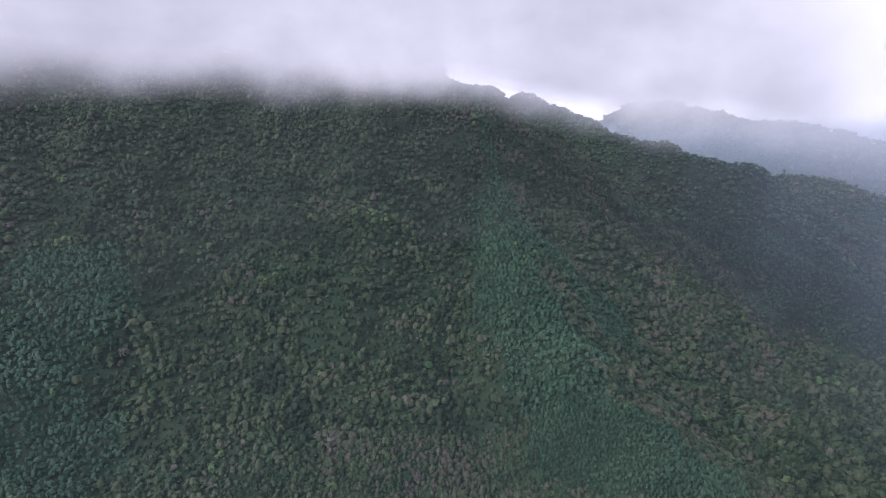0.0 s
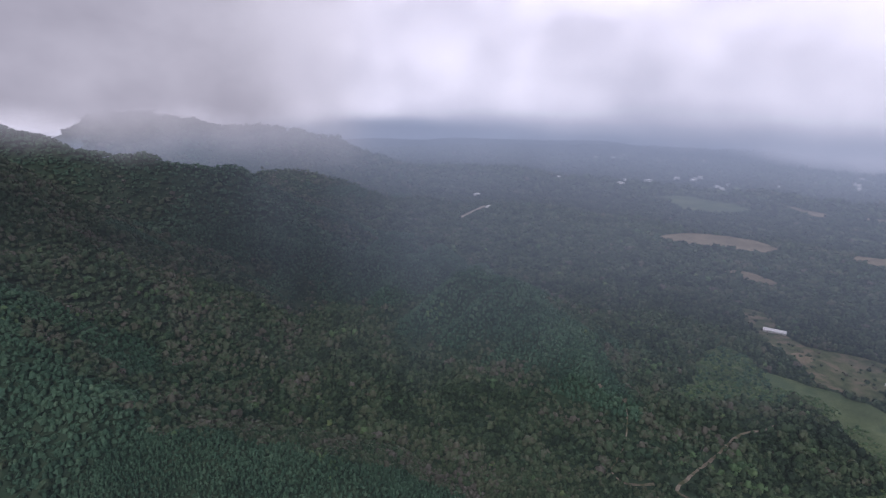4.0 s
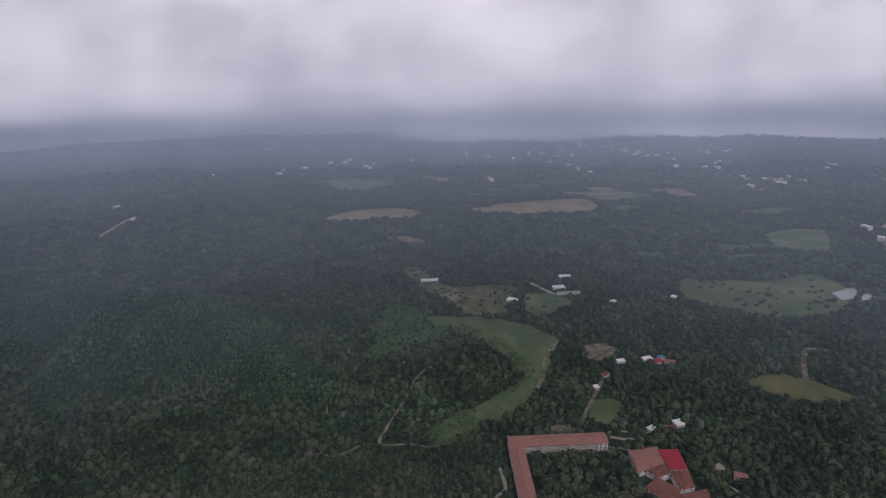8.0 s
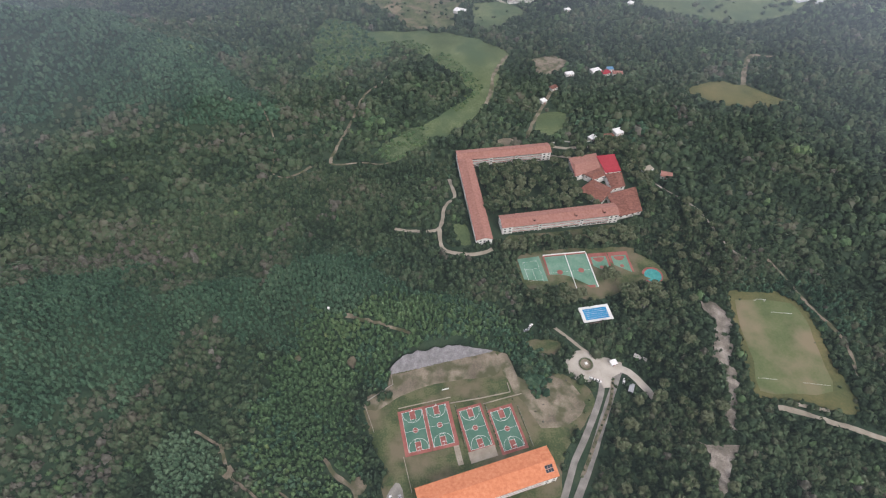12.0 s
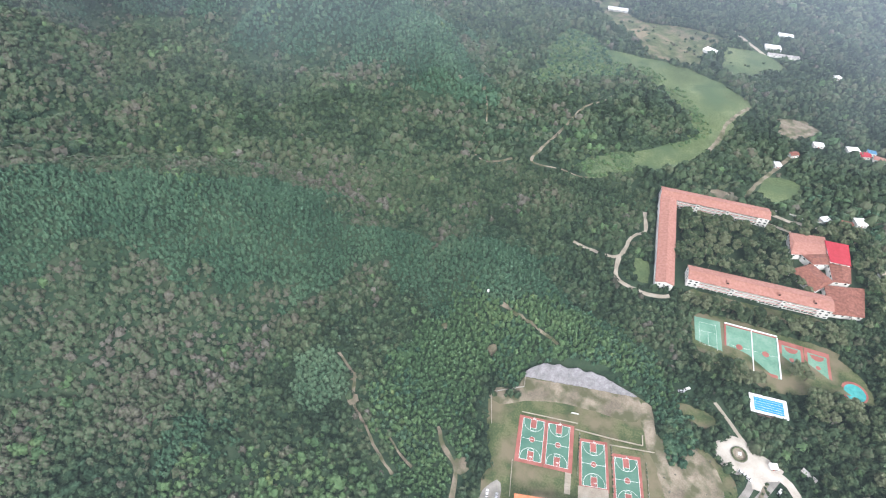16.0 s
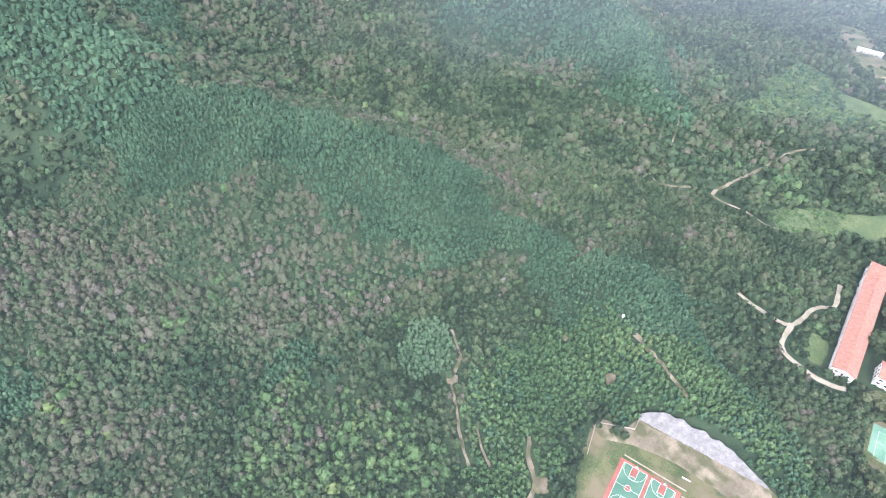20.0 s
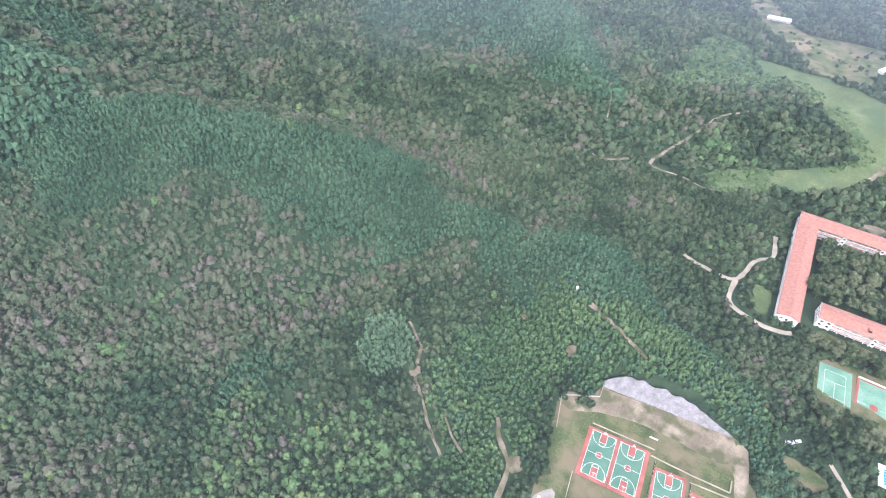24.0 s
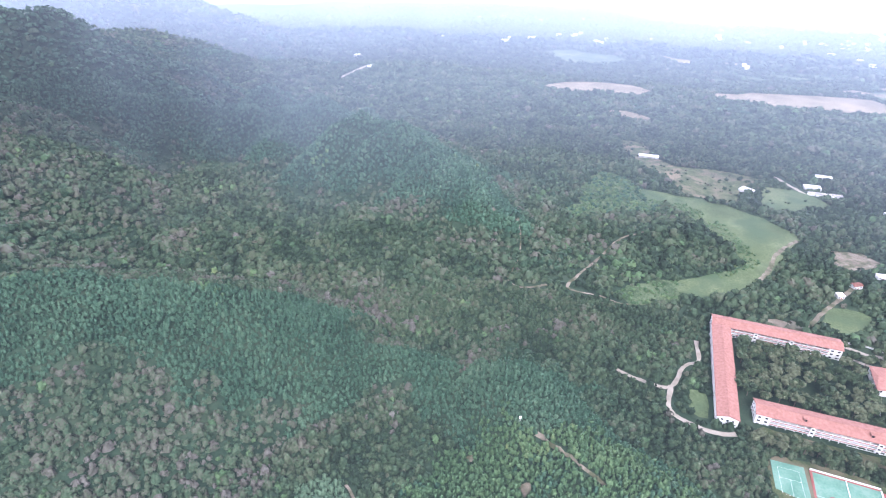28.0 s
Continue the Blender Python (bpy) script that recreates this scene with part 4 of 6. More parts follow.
hall("hall", [(193.7, 327.9), (216.9, 332.8), (221.4, 363.4), (192.1, 356.6)], 5.5, ROOF_RUST, "hall with a weathered rust-red tiled roof")


def parapet(points, z, mat, label):
    root = tagged(spot("parapet_wall", *points[0]), label, "wall")
    o = Vector(points[0])
    for a, b in zip(points, points[1:]):
        va, vb = Vector(a) - o, Vector(b) - o
        d = (vb - va).normalized()
        s = Vector((-d.y, d.x)) * 0.15
        part("panel", prism([tuple(va + s), tuple(vb + s), tuple(vb - s), tuple(va - s)], -0.5, z), mat, root)
    return root


def house(x, y, turn, w, d, h, roof_mat, label, flat=False):
    root = tagged(spot("house", x, y, None, turn), label, "house", "houses among the trees")
    part("wall", box(-w / 2, w / 2, -d / 2, d / 2, -1.5, h) if flat else gable_wall(w, d, h, d * 0.18 - 0.2, -1.5), WALL, root)
    part("roof", box(-w / 2 - 0.3, w / 2 + 0.3, -d / 2 - 0.3, d / 2 + 0.3, h, h + 0.35) if flat else gable_roof(w, d, h, d * 0.18, 0.5, 0.2), roof_mat, root)
    for k in (-0.3, 0.3):
        window(root, w * k, -d / 2, 1.0, 1.4, 1.2, 0, -1)
    part("door", box(-0.5, 0.5, -d / 2 - 0.08, -d / 2 + 0.05, -0.1, 2.0), RAIL, root, "dark red door")
    return root


HOUSES = ((-34, 865, 4, 30, 10, WHITE, 1), (207, 874, 0, 20, 10, WHITE, 1), (186, 823, 5, 20, 12, WHITE, 1), (198, 800, 5, 40, 6, GREY_WALL, 1), (102, 773, 60, 12, 16, WHITE, 1),
          (261, 765, 20, 8, 6, WHITE, 1), (363, 782, 40, 9, 7, WHITE, 1), (216, 583, 10, 10, 6, WHITE, 1), (251, 588, 15, 12, 8, WHITE, 1), (261, 582, 15, 10, 8, ROOF_RED, 0),
          (276, 580, -10, 12, 7, ROOF_CORAL, 0), (270, 591, 0, 8, 6, BLUE, 1), (170, 525, 20, 6, 6, WHITE, 1), (188, 552, 30, 9, 6, ROOF_RUST, 0), (237, 459, 15, 9, 9, WHITE, 1), (206, 450, 30, 8, 6, WHITE, 1), (223, 451, 0, 12, 6, ROOF_RUST, 0),
          (246, 394, 20, 10, 6, PAVING, 1), (261, 383, -25, 10, 8, ROOF_CORAL, 0))
for x, y, turn, w, d, mat, flat in HOUSES:
    house(x, y, turn, w, d, 3.4, mat, "small white house with a flat roof among trees" if flat else "small house with a tiled roof among trees", bool(flat))
    CLEAR.append([(x + (w / 2 + 3) * a, y + (d / 2 + 5) * b) for a, b in ((-1, -1), (1, -1), (1, 1), (-1, 1))])

# ---- courts ----
def flat_quad(points, z0, z1):
    return prism(points, z0, z1)


def line_strip(root, pts, z, width=0.16, closed=False):
    """Painted line through the points, as one thin raised strip."""
    bm = bmesh.new()
    p = [Vector(q) for q in pts]
    if closed:
        p.append(p[0])
    for a, b in zip(p, p[1:]):
        d = (b - a).normalized()
        s = Vector((-d.y, d.x)) * width / 2
        e = d * width / 2
        v = [bm.verts.new((*(q), z)) for q in (a - e - s, b + e - s, b + e + s, a - e + s)]
        bm.faces.new(v)
    return part("marking", bm, WHITE, root, "white court line")


def hoop(root, x, y, turn):
    """A basketball goal: post, arm, board and ring."""
    goal = part("goal", box(-0.12, 0.12, -0.12, 0.12, 0, 3.1), METAL, root, "basketball goal on a steel post")
    goal.matrix_basis = pose(x, y, 0.05, 0, 0, turn)
    part("arm", box(-0.08, 0.08, 0.1, 1.3, 2.9, 3.05), METAL, goal)
    part("board", box(-0.9, 0.9, 1.3, 1.36, 2.8, 3.85), WHITE, goal, "white backboard")
    bm = bmesh.new()
    for k in range(12):
        a, b = k * math.pi / 6, (k + 1) * math.pi / 6
        box_pts = [(0.23 * math.cos(q), 1.65 + 0.23 * math.sin(q)) for q in (a, b)] + [(0.27 * math.cos(q), 1.65 + 0.27 * math.sin(q)) for q in (b, a)]
        prism(box_pts, 3.03, 3.07, bm)
    part("ring", bm, COURT_RED, goal)


def arc(cx, cy, r, a0, a1, n=18):
    return [(cx + r * math.cos(radians(a)), cy + r * math.sin(radians(a))) for a in np.linspace(a0, a1, n)]


def ball_court(x, y, turn, w, l, z, border):
    """A basketball court: red run-off, green floor, lines, red keys and circle, two goals. border: run-off left, right, bottom, top."""
    root = tagged(spot("basketball_court", x, y, z, turn), "green basketball court with a red border and white lines", "court", "basketball courts")
    bl, br, bb, bt = border
    part("border", box(-w / 2 - bl, w / 2 + br, -l / 2 - bb, l / 2 + bt, -1.0, 0.06), COURT_RED, root, "red painted run-off")
    part("floor", box(-w / 2, w / 2, -l / 2, l / 2, 0.0, 0.09), COURT_GREEN, root, "green painted floor")
    line_strip(root, [(-w / 2, -l / 2), (w / 2, -l / 2), (w / 2, l / 2), (-w / 2, l / 2)], 0.125, closed=True)
    line_strip(root, [(-w / 2, 0), (w / 2, 0)], 0.125)
    part("centre_circle", prism(arc(0, 0, 1.8, 0, 345, 24), 0.0, 0.11), COURT_RED, root)
    line_strip(root, arc(0, 0, 1.8, 0, 345, 24), 0.125, closed=True)
    for s in (-1, 1):
        end = s * l / 2
        part("key", box(-1.9, 1.9, min(end, end - s * 5.8), max(end, end - s * 5.8), 0.0, 0.11), COURT_RED, root)
        line_strip(root, [(-1.9, end), (-1.9, end - s * 5.8), (1.9, end - s * 5.8), (1.9, end)], 0.125)
        line_strip(root, [(a, end - s * (5.8 + b)) for a, b in arc(0, 0, 1.9, 0, 180, 14)], 0.125)
        line_strip(root, [(a, end - s * b) for a, b in [(6.3, 0)] + arc(0, 1.6, 6.3, 0, 180, 22) + [(-6.3, 0)]], 0.125)
        hoop(root, 0, end + s * 0.3, 180 if s > 0 else 0)
    return root


ball_court(-0.9, 148.5, 7.5, 13.8, 26.9, 1.25, (2.6, 1.1, 2.2, 1.6))
ball_court(15.3, 150.6, 7.5, 13.8, 26.9, 1.25, (1.1, 2.6, 2.2, 1.6))
ball_court(38.4, 146.5, 10.5, 14.4, 26.9, 1.2, (1.7, 1.7, 2.0, 2.0))
ball_court(59.2, 143.9, 11.0, 14.2, 26.9, 1.15, (1.9, 1.9, 2.0, 2.2))


def old_courts():
    """The older courts beside the pool: one practice court, a double court and two red-edged ones."""
    root = tagged(spot("practice_court", 104.4, 270.4, None, 4), "faded green practice court with worn markings", "court")
    part("floor", box(-9.4, 9.4, -19, 18.5, -1, 0.5), COURT_FADED, root)
    for pts in ([(-6, -14), (6, -14), (6, 14), (-6, 14), (-6, -14)], [(-6, -6), (6, -6)], [(-6, 6), (6, 6)], [(0, -6), (0, 6)]):
        line_strip(root, pts, 0.54, 0.12)
    root = tagged(spot("sports_court", 135.2, 271.2, None, 1), "pale green double court with red centre spots", "court")
    part("floor", box(-18, 18, -18.5, 18.5, -1, 0.5), COURT_FADED, root)
    part("edge", box(-19.3, -18, -18.5, 18.5, -1, 0.52), COURT_RED, root)
    part("edge", box(-18, 18, 17.4, 18.7, -1, 0.56), COURT_RED, root)
    part("edge", box(-2, 16, -18.4, -15.8, -1, 0.56), COURT_RED, root)
    for x in (-9, 9):
        part("centre_spot", prism(arc(x, 0, 2.4, 0, 345, 20), 0, 0.56), COURT_RED, root, "round red spot")
        line_strip(root, [(x - 9, 0), (x + 9, 0)], 0.54, 0.12)
    for x, wd in ((0, 0.5), (18, 0.8)):
        part("kerb", box(x - wd / 2, x + wd / 2, -18, 18, 0, 0.9), WHITE, root, "white kerb between courts")
    part("kerb", box(-19, 18, 18.8, 19.5, 0, 1.2), WHITE, root, "white wall along the court")
    for x in (162.4, 180.0):
        root = tagged(spot("sports_court", x, 275.5, None, -1), "green court with wide red borders", "court")
        part("floor", box(-8.4, 8.4, -13.5, 13.5, -1, 0.4), COURT_RED, root)
        part("inner", box(-6.4, 6.4, -12.5, 9.5, -1, 0.44), COURT_FADED, root)
        part("key", prism(arc(0, 8.5, 4.6, 180, 360, 20), 0, 0.48), COURT_RED, root)
        part("centre_spot", prism(arc(0, -2, 1.7, 0, 345, 20), 0, 0.48), COURT_RED, root)


old_courts()
for outline in ([(93, 250), (114, 250), (114, 289), (93, 289)], [(114, 250), (190, 252), (190, 293), (114, 293)], [(126, 240), (156, 243), (156, 252), (126, 252)], [(193, 252), (211, 252), (211, 272), (193, 272)]):
    CLEAR.append(outline)


def pool():
    root = tagged(spot("swimming_pool", 143.6, 227.8, None, 4), "rectangular swimming pool with pale blue water and white deck", "pool")
    part("deck", box(-12, 12, -7.0, 7.0, -1, 0.7), WHITE, root, "white pool deck")
    part("basin", box(-9.6, 9.6, -5.4, 4.9, -0.5, 0.74), WHITE, root)
    part("water", box(-9.4, 9.4, -5.2, 4.7, -0.5, 0.78), WATER, root, "pale blue water")
    for k in range(5):
        part("lane_line", box(-9.2, 9.2, -3.9 + k * 1.8, -3.75 + k * 1.8, 0.78, 0.80), WHITE, root)
    part("shade_wall", box(-8, 5, -9.0, -8.4, -1, 1.6), SHADOW_WALL, root, "dark low wall")
    CLEAR.append([(129, 217), (158, 219), (158, 237), (129, 235)])
    root = tagged(spot("pond_basin", 201.9, 261.5, None, 8), "small teal pool edged in red", "pool")
    part("rim", prism(arc(0, 0, 8.6, 0, 345, 24), -1, 0.4), COURT_RED, root)
    part("water", prism(arc(0, -0.5, 7.0, 0, 345, 24), -1, 0.45), TEAL, root)


pool()


def sprayed_wall():
    """The cut hillside behind the yard, coated with grey sprayed concrete: a lumpy sloping slab."""
    n, m = 60, 12
    verts, faces = [], []
    for i in range(n + 1):
        s = i / n
        bx, by = -15.7 + 75.2 * s, 190.2 + 11.1 * s
        crest = 8.8 * min(1.0, 5 * s + 0.35) * (1 - 0.93 * max(0, (s - 0.55) / 0.45) ** 1.3) + 2.2 * noise.noise(Vector((i * 0.21, 7.0, 1.0))) * min(1, 4 * s) * (1 - s)
        for j in range(m + 1):
            q = j / m
            lump = noise.noise(Vector((bx * 0.35, q * 3.2, 4.0))) * 0.5
            verts.append((bx - 0.25 * q * 3 + lump * 0.3, by + q * crest * 0.95 - lump, 0.8 + q * crest + lump * 0.4))
    for i in range(n):
        for j in range(m):
            a = i * (m + 1) + j
            faces.append((a, a + m + 1, a + m + 2, a + 1))
    ob = mesh_object("retaining_slope", verts, faces, SHOTCRETE, smooth=True)
    tagged(ob, "lumpy grey sprayed-concrete slope behind the yard", "retaining wall", kind="structure")
    solid = ob.modifiers.new("thickness", "SOLIDIFY")
    solid.thickness = 0.5
    CLEAR.append([(-17, 187), (61, 199), (58, 205), (38, 210), (10, 208), (-15, 200)])


sprayed_wall()


# ---- small things of the campus ----
def turning_island():
    """Round bed in the forecourt: stone kerb, clipped hedge ring and a square white monument base."""
    root = tagged(spot("roundabout_island", 123.6, 185.2, None, 10, 0.45), "round planted island with hedge and white stone square", "roundabout island")
    part("kerb", prism(arc(0, 0, 5.6, 0, 348, 30), -0.6, 0.25), GREY_WALL, root, "grey stone kerb")
    part("soil", prism(arc(0, 0, 5.2, 0, 348, 30), -0.6, 0.32), DIRT, root)
    bm = bmesh.new()
    rs = np.random.RandomState(4)
    for k in range(34):
        a = k * 6.283 / 34
        bmesh.ops.create_icosphere(bm, subdivisions=1, radius=0.62 * rs.uniform(0.8, 1.25), matrix=pose(4.4 * math.cos(a), 4.4 * math.sin(a), 0.6))
    part("hedge", bm, LEAF_TREE, root, "clipped dark hedge ring")
    part("plinth", box(-2.0, 2.0, -2.0, 2.0, 0, 0.7), PAVING, root, "pale square plinth")
    part("monument", box(-0.9, 0.9, -0.9, 0.9, 0.7, 1.6), WHITE, root)


def car(x, y, turn, mat, label):
    root = tagged(spot("car", x, y, None, turn, 0.5), label, "car", "parked cars")
    bm = prism([(-2.2, -0.85), (2.1, -0.85), (2.25, -0.6), (2.25, 0.6), (2.1, 0.85), (-2.2, 0.85)], 0.3, 0.9)
    part("body", bm, mat, root)
    bm = bmesh.new()
    lo = [bm.verts.new(p) for p in ((-1.9, -0.78, 0.9), (1.0, -0.78, 0.9), (1.0, 0.78, 0.9), (-1.9, 0.78, 0.9))]
    hi = [bm.verts.new(p) for p in ((-1.5, -0.65, 1.5), (0.4, -0.65, 1.5), (0.4, 0.65, 1.5), (-1.5, 0.65, 1.5))]
    bm.faces.new(lo), bm.faces.new(hi)
    for i in range(4):
        bm.faces.new((lo[i], lo[(i + 1) % 4], hi[(i + 1) % 4], hi[i]))
    part("cabin", bm, DARK, root, "dark glazed cabin")
    part("roof", box(-1.45, 0.35, -0.62, 0.62, 1.5, 1.54), mat, root)
    for wx in (-1.4, 1.4):
        for wy in (-0.8, 0.8):
            bm = bmesh.new()
            bmesh.ops.create_cone(bm, cap_ends=True, segments=14, radius1=0.33, radius2=0.33, depth=0.22, matrix=pose(wx, wy, 0.33, 90))
            part("wheel", bm, DARK, root, "black tyre")
    return root


def wall_line(points, height, thick, mat, label, name="boundary_wall", lift=0.0):
    """A low wall along a line, one panel a stretch, with a coping."""
    root = tagged(spot(name, *points[0], None, 0, lift), label, "wall")
    o = Vector((*points[0], float(ground_height(*points[0]))))
    for a, b in zip(points, points[1:]):
        va, vb = Vector(a) - o.xy, Vector(b) - o.xy
        d = (vb - va).normalized()
        s = Vector((-d.y, d.x)) * thick / 2
        za, zb = (float(ground_height(*p)) - o.z for p in (a, b))
        for nm, grow, z0, z1, m in (("panel", 1.0, -0.8, height, mat), ("coping", 1.5, height, height + 0.1, PAVING)):
            bm = bmesh.new()
            q = [va + s * grow, vb + s * grow, vb - s * grow, va - s * grow]
            base = [bm.verts.new((p.x, p.y, (zb if i in (1, 2) else za) + z0)) for i, p in enumerate(q)]
            top = [bm.verts.new((p.x, p.y, (zb if i in (1, 2) else za) + z1)) for i, p in enumerate(q)]
            bm.faces.new(base), bm.faces.new(top)
            for i in range(4):
                bm.faces.new((base[i], base[(i + 1) % 4], top[(i + 1) % 4], top[i]))
            part(nm, bm, m, root)
    return root


def fence(points, height, gap, label, mat=GREY_WALL, plants=True):
    """A wire fence: posts, rails and climbing plants between them."""
    root = tagged(spot("fence", *points[0]), label, "fence")
    o = Vector((*points[0], float(ground_height(*points[0]))))
    rs = np.random.RandomState(int(abs(points[0][0]) * 7))
    for a, b in zip(points, points[1:]):
        a, b = Vector(a), Vector(b)
        n = max(1, round((b - a).length / gap))
        for k in range(n + 1):
            p = a.lerp(b, k / n) - o.xy
            z = float(ground_height(p.x + o.x, p.y + o.y)) - o.z
            part("post", box(p.x - 0.07, p.x + 0.07, p.y - 0.07, p.y + 0.07, z - 0.3, z + height), mat, root)
            if plants and k < n:
                bm = bmesh.new()
                for _ in range(3):
                    q = a.lerp(b, (k + rs.uniform(0.1, 0.9)) / n) - o.xy
                    bmesh.ops.create_icosphere(bm, subdivisions=1, radius=rs.uniform(0.35, 0.7), matrix=pose(q.x, q.y, z + rs.uniform(0.3, 0.8)))
                part("climber", bm, LEAF_TREE, root, "dark climbing plant")
        d = (b - a).normalized()
        s = Vector((-d.y, d.x)) * 0.03
        va, vb = a - o.xy, b - o.xy
        zm = float(ground_height(*((a + b) / 2))) - o.z
        for h in (0.5, height - 0.1):
            part("rail", prism([tuple(va + s), tuple(vb + s), tuple(vb - s), tuple(va - s)], zm + h - 0.04, zm + h + 0.04), mat, root)
    return root


def shelter(x, y, turn, w, d, h, roof_mat, label, name="shelter"):
    root = tagged(spot(name, x, y, None, turn, 0.3), label, "shelter")
    for px in (-w / 2 + 0.2, w / 2 - 0.2):
        for py in (-d / 2 + 0.2, d / 2 - 0.2):
            part("post", box(px - 0.08, px + 0.08, py - 0.08, py + 0.08, -0.6, h), METAL, root)
    part("roof", gable_roof(w, d, h, 0.5, 0.2, 0.12), roof_mat, root)
    return root


turning_island()
house(143.2, 183.8, 15, 4.4, 3.6, 2.6, WHITE, "small white gatehouse with a flat roof", True)
shelter(163.4, 185.6, -36, 9.0, 3.0, 2.6, GREY_WALL, "long grey roadside shelter")
shelter(149.4, 163.4, 60, 6.5, 3.0, 2.5, METAL, "grey metal lean-to beside the drive")
for x, y, turn, mat, label in ((124.7, 173.4, -30, WHITE, "white car parked at the edge of the circle"), (128.6, 171.4, -30, WHITE, "white car parked at the edge of the circle"),
                               (-18.4, 107.5, 98, WHITE, "white car parked beside the dormitory"), (-12.6, 107.4, 98, METAL, "silver car parked beside the dormitory"),
                               (90.6, 220.5, 40, WHITE, "white van under the trees"), (87.0, 217.2, 10, METAL, "silver car under the trees"), (146.5, 169.5, 58, WHITE, "white car beside the drive")):
    car(x, y, turn, mat, label)
CLEAR.append([(82, 213), (96, 219), (97, 226), (90, 228), (82, 220)])
sheet("parking_lot", [(-24, 96), (-21, 109), (-15, 117), (-11, 112), (-11, 96)], ASPHALT, "grey parking strip beside the dormitory", "parking", 0.45, 0.2)

wall_line([(-28.1, 150.1), (-34.4, 170.7), (-14.5, 182.5), (-15.6, 190.0)], 1.7, 0.25, GREY_WALL, "grey boundary wall round the yard")
wall_line([(23.6, 164.8), (45.0, 166.5), (65.7, 169.0), (64.8, 175.9)], 0.9, 0.35, PAVING, "pale terrace wall above the courts", "terrace_wall", 0.3)
wall_line([(46.0, 162.3), (60.0, 164.8), (73.2, 167.1)], 0.8, 0.35, PAVING, "pale terrace wall beside the court", "terrace_wall", 0.3)
wall_line([(-11.5, 164.5), (4.0, 166.6), (24.5, 169.3)], 0.5, 0.4, PAVING, "low pale kerb wall behind two courts", "terrace_wall", 0.3)
wall_line([(-9.5, 132.0), (-5.5, 110.5)], 0.5, 0.25, WHITE, "thin white kerb along the lawn", "terrace_wall", 0.3)
wall_line([(160, 446), (172, 449), (186, 446), (200, 446), (216, 450)], 1.6, 0.3, WALL, "white wall along the lane behind the halls")
for pts in ([(26.8, 163.5), (30.2, 135.0)], [(47.2, 161.0), (52.5, 131.5)], [(68.8, 158.5), (73.8, 131.0)]):
    fence(pts, 1.6, 3.2, "wire fence overgrown with dark plants between courts")
fence([(243, 164), (255.5, 161.5)], 0.9, 4.0, "white rail at the end of the pitch", WHITE, False)
fence([(273, 157.5), (291, 153.5)], 0.9, 4.0, "white rail at the end of the pitch", WHITE, False)
fence([(281, 217), (296, 214)], 0.9, 4.0, "white rail across the pitch", WHITE, False)
goal_frame = tagged(spot("football_goal", 277, 228.0, None, -8, 0.5), "white football goal at the end of the pitch", "goal")
for k in (-3.66, 3.66):
    part("post", box(k - 0.07, k + 0.07, -0.07, 0.07, -0.3, 2.44), WHITE, goal_frame)
    part("stay", prism([(k - 0.05, 0), (k + 0.05, 0), (k + 0.05, 1.8), (k - 0.05, 1.8)], 0.0, 0.1), WHITE, goal_frame)
part("crossbar", box(-3.73, 3.73, -0.07, 0.07, 2.44, 2.58), WHITE, goal_frame)
wall_line([(257, 143.5), (266, 140), (279, 136)], 1.2, 1.6, PAVING, "low pale stand of concrete steps beside the pitch", "stand")
slab = tagged(spot("stage_slab", 41, 129.0, None, 11, 0.3), "pale worn concrete slab below the court", "slab")
part("slab", box(-9, 9, -3.6, 3.6, -0.6, 0.25), PAVING, slab)
walkway = tagged(spot("walkway", 25.4, 130.2, None, 8, 0.3), "pale concrete walkway to the dormitory", "walkway")
for k in range(6):
    part("paving_slab", box(-1.8, 1.8, -6.6 + k * 2.2, -4.5 + k * 2.2, -0.5, 0.16 + 0.01 * (k % 2)), PAVING, walkway)
bench = tagged(spot("banner_board", 21.5, 175.3, None, 8, 0.2), "white low board on the grass above the courts", "board")
part("board", box(-2.4, 2.4, -0.1, 0.1, 0.2, 1.6), WHITE, bench)
for k in (-2.0, 2.0):
    part("post", box(k - 0.08, k + 0.08, -0.2, 0.2, -0.3, 1.5), METAL, bench)
mast = tagged(spot("survey_mast", -58.5, 238.5), "white post with a small box on the wooded slope", "mast")
part("pole", box(-0.15, 0.15, -0.15, 0.15, -0.5, 5.0), WHITE, mast)
part("box", box(-0.7, 0.7, -0.7, 0.7, 5.0, 6.4), WHITE, mast)


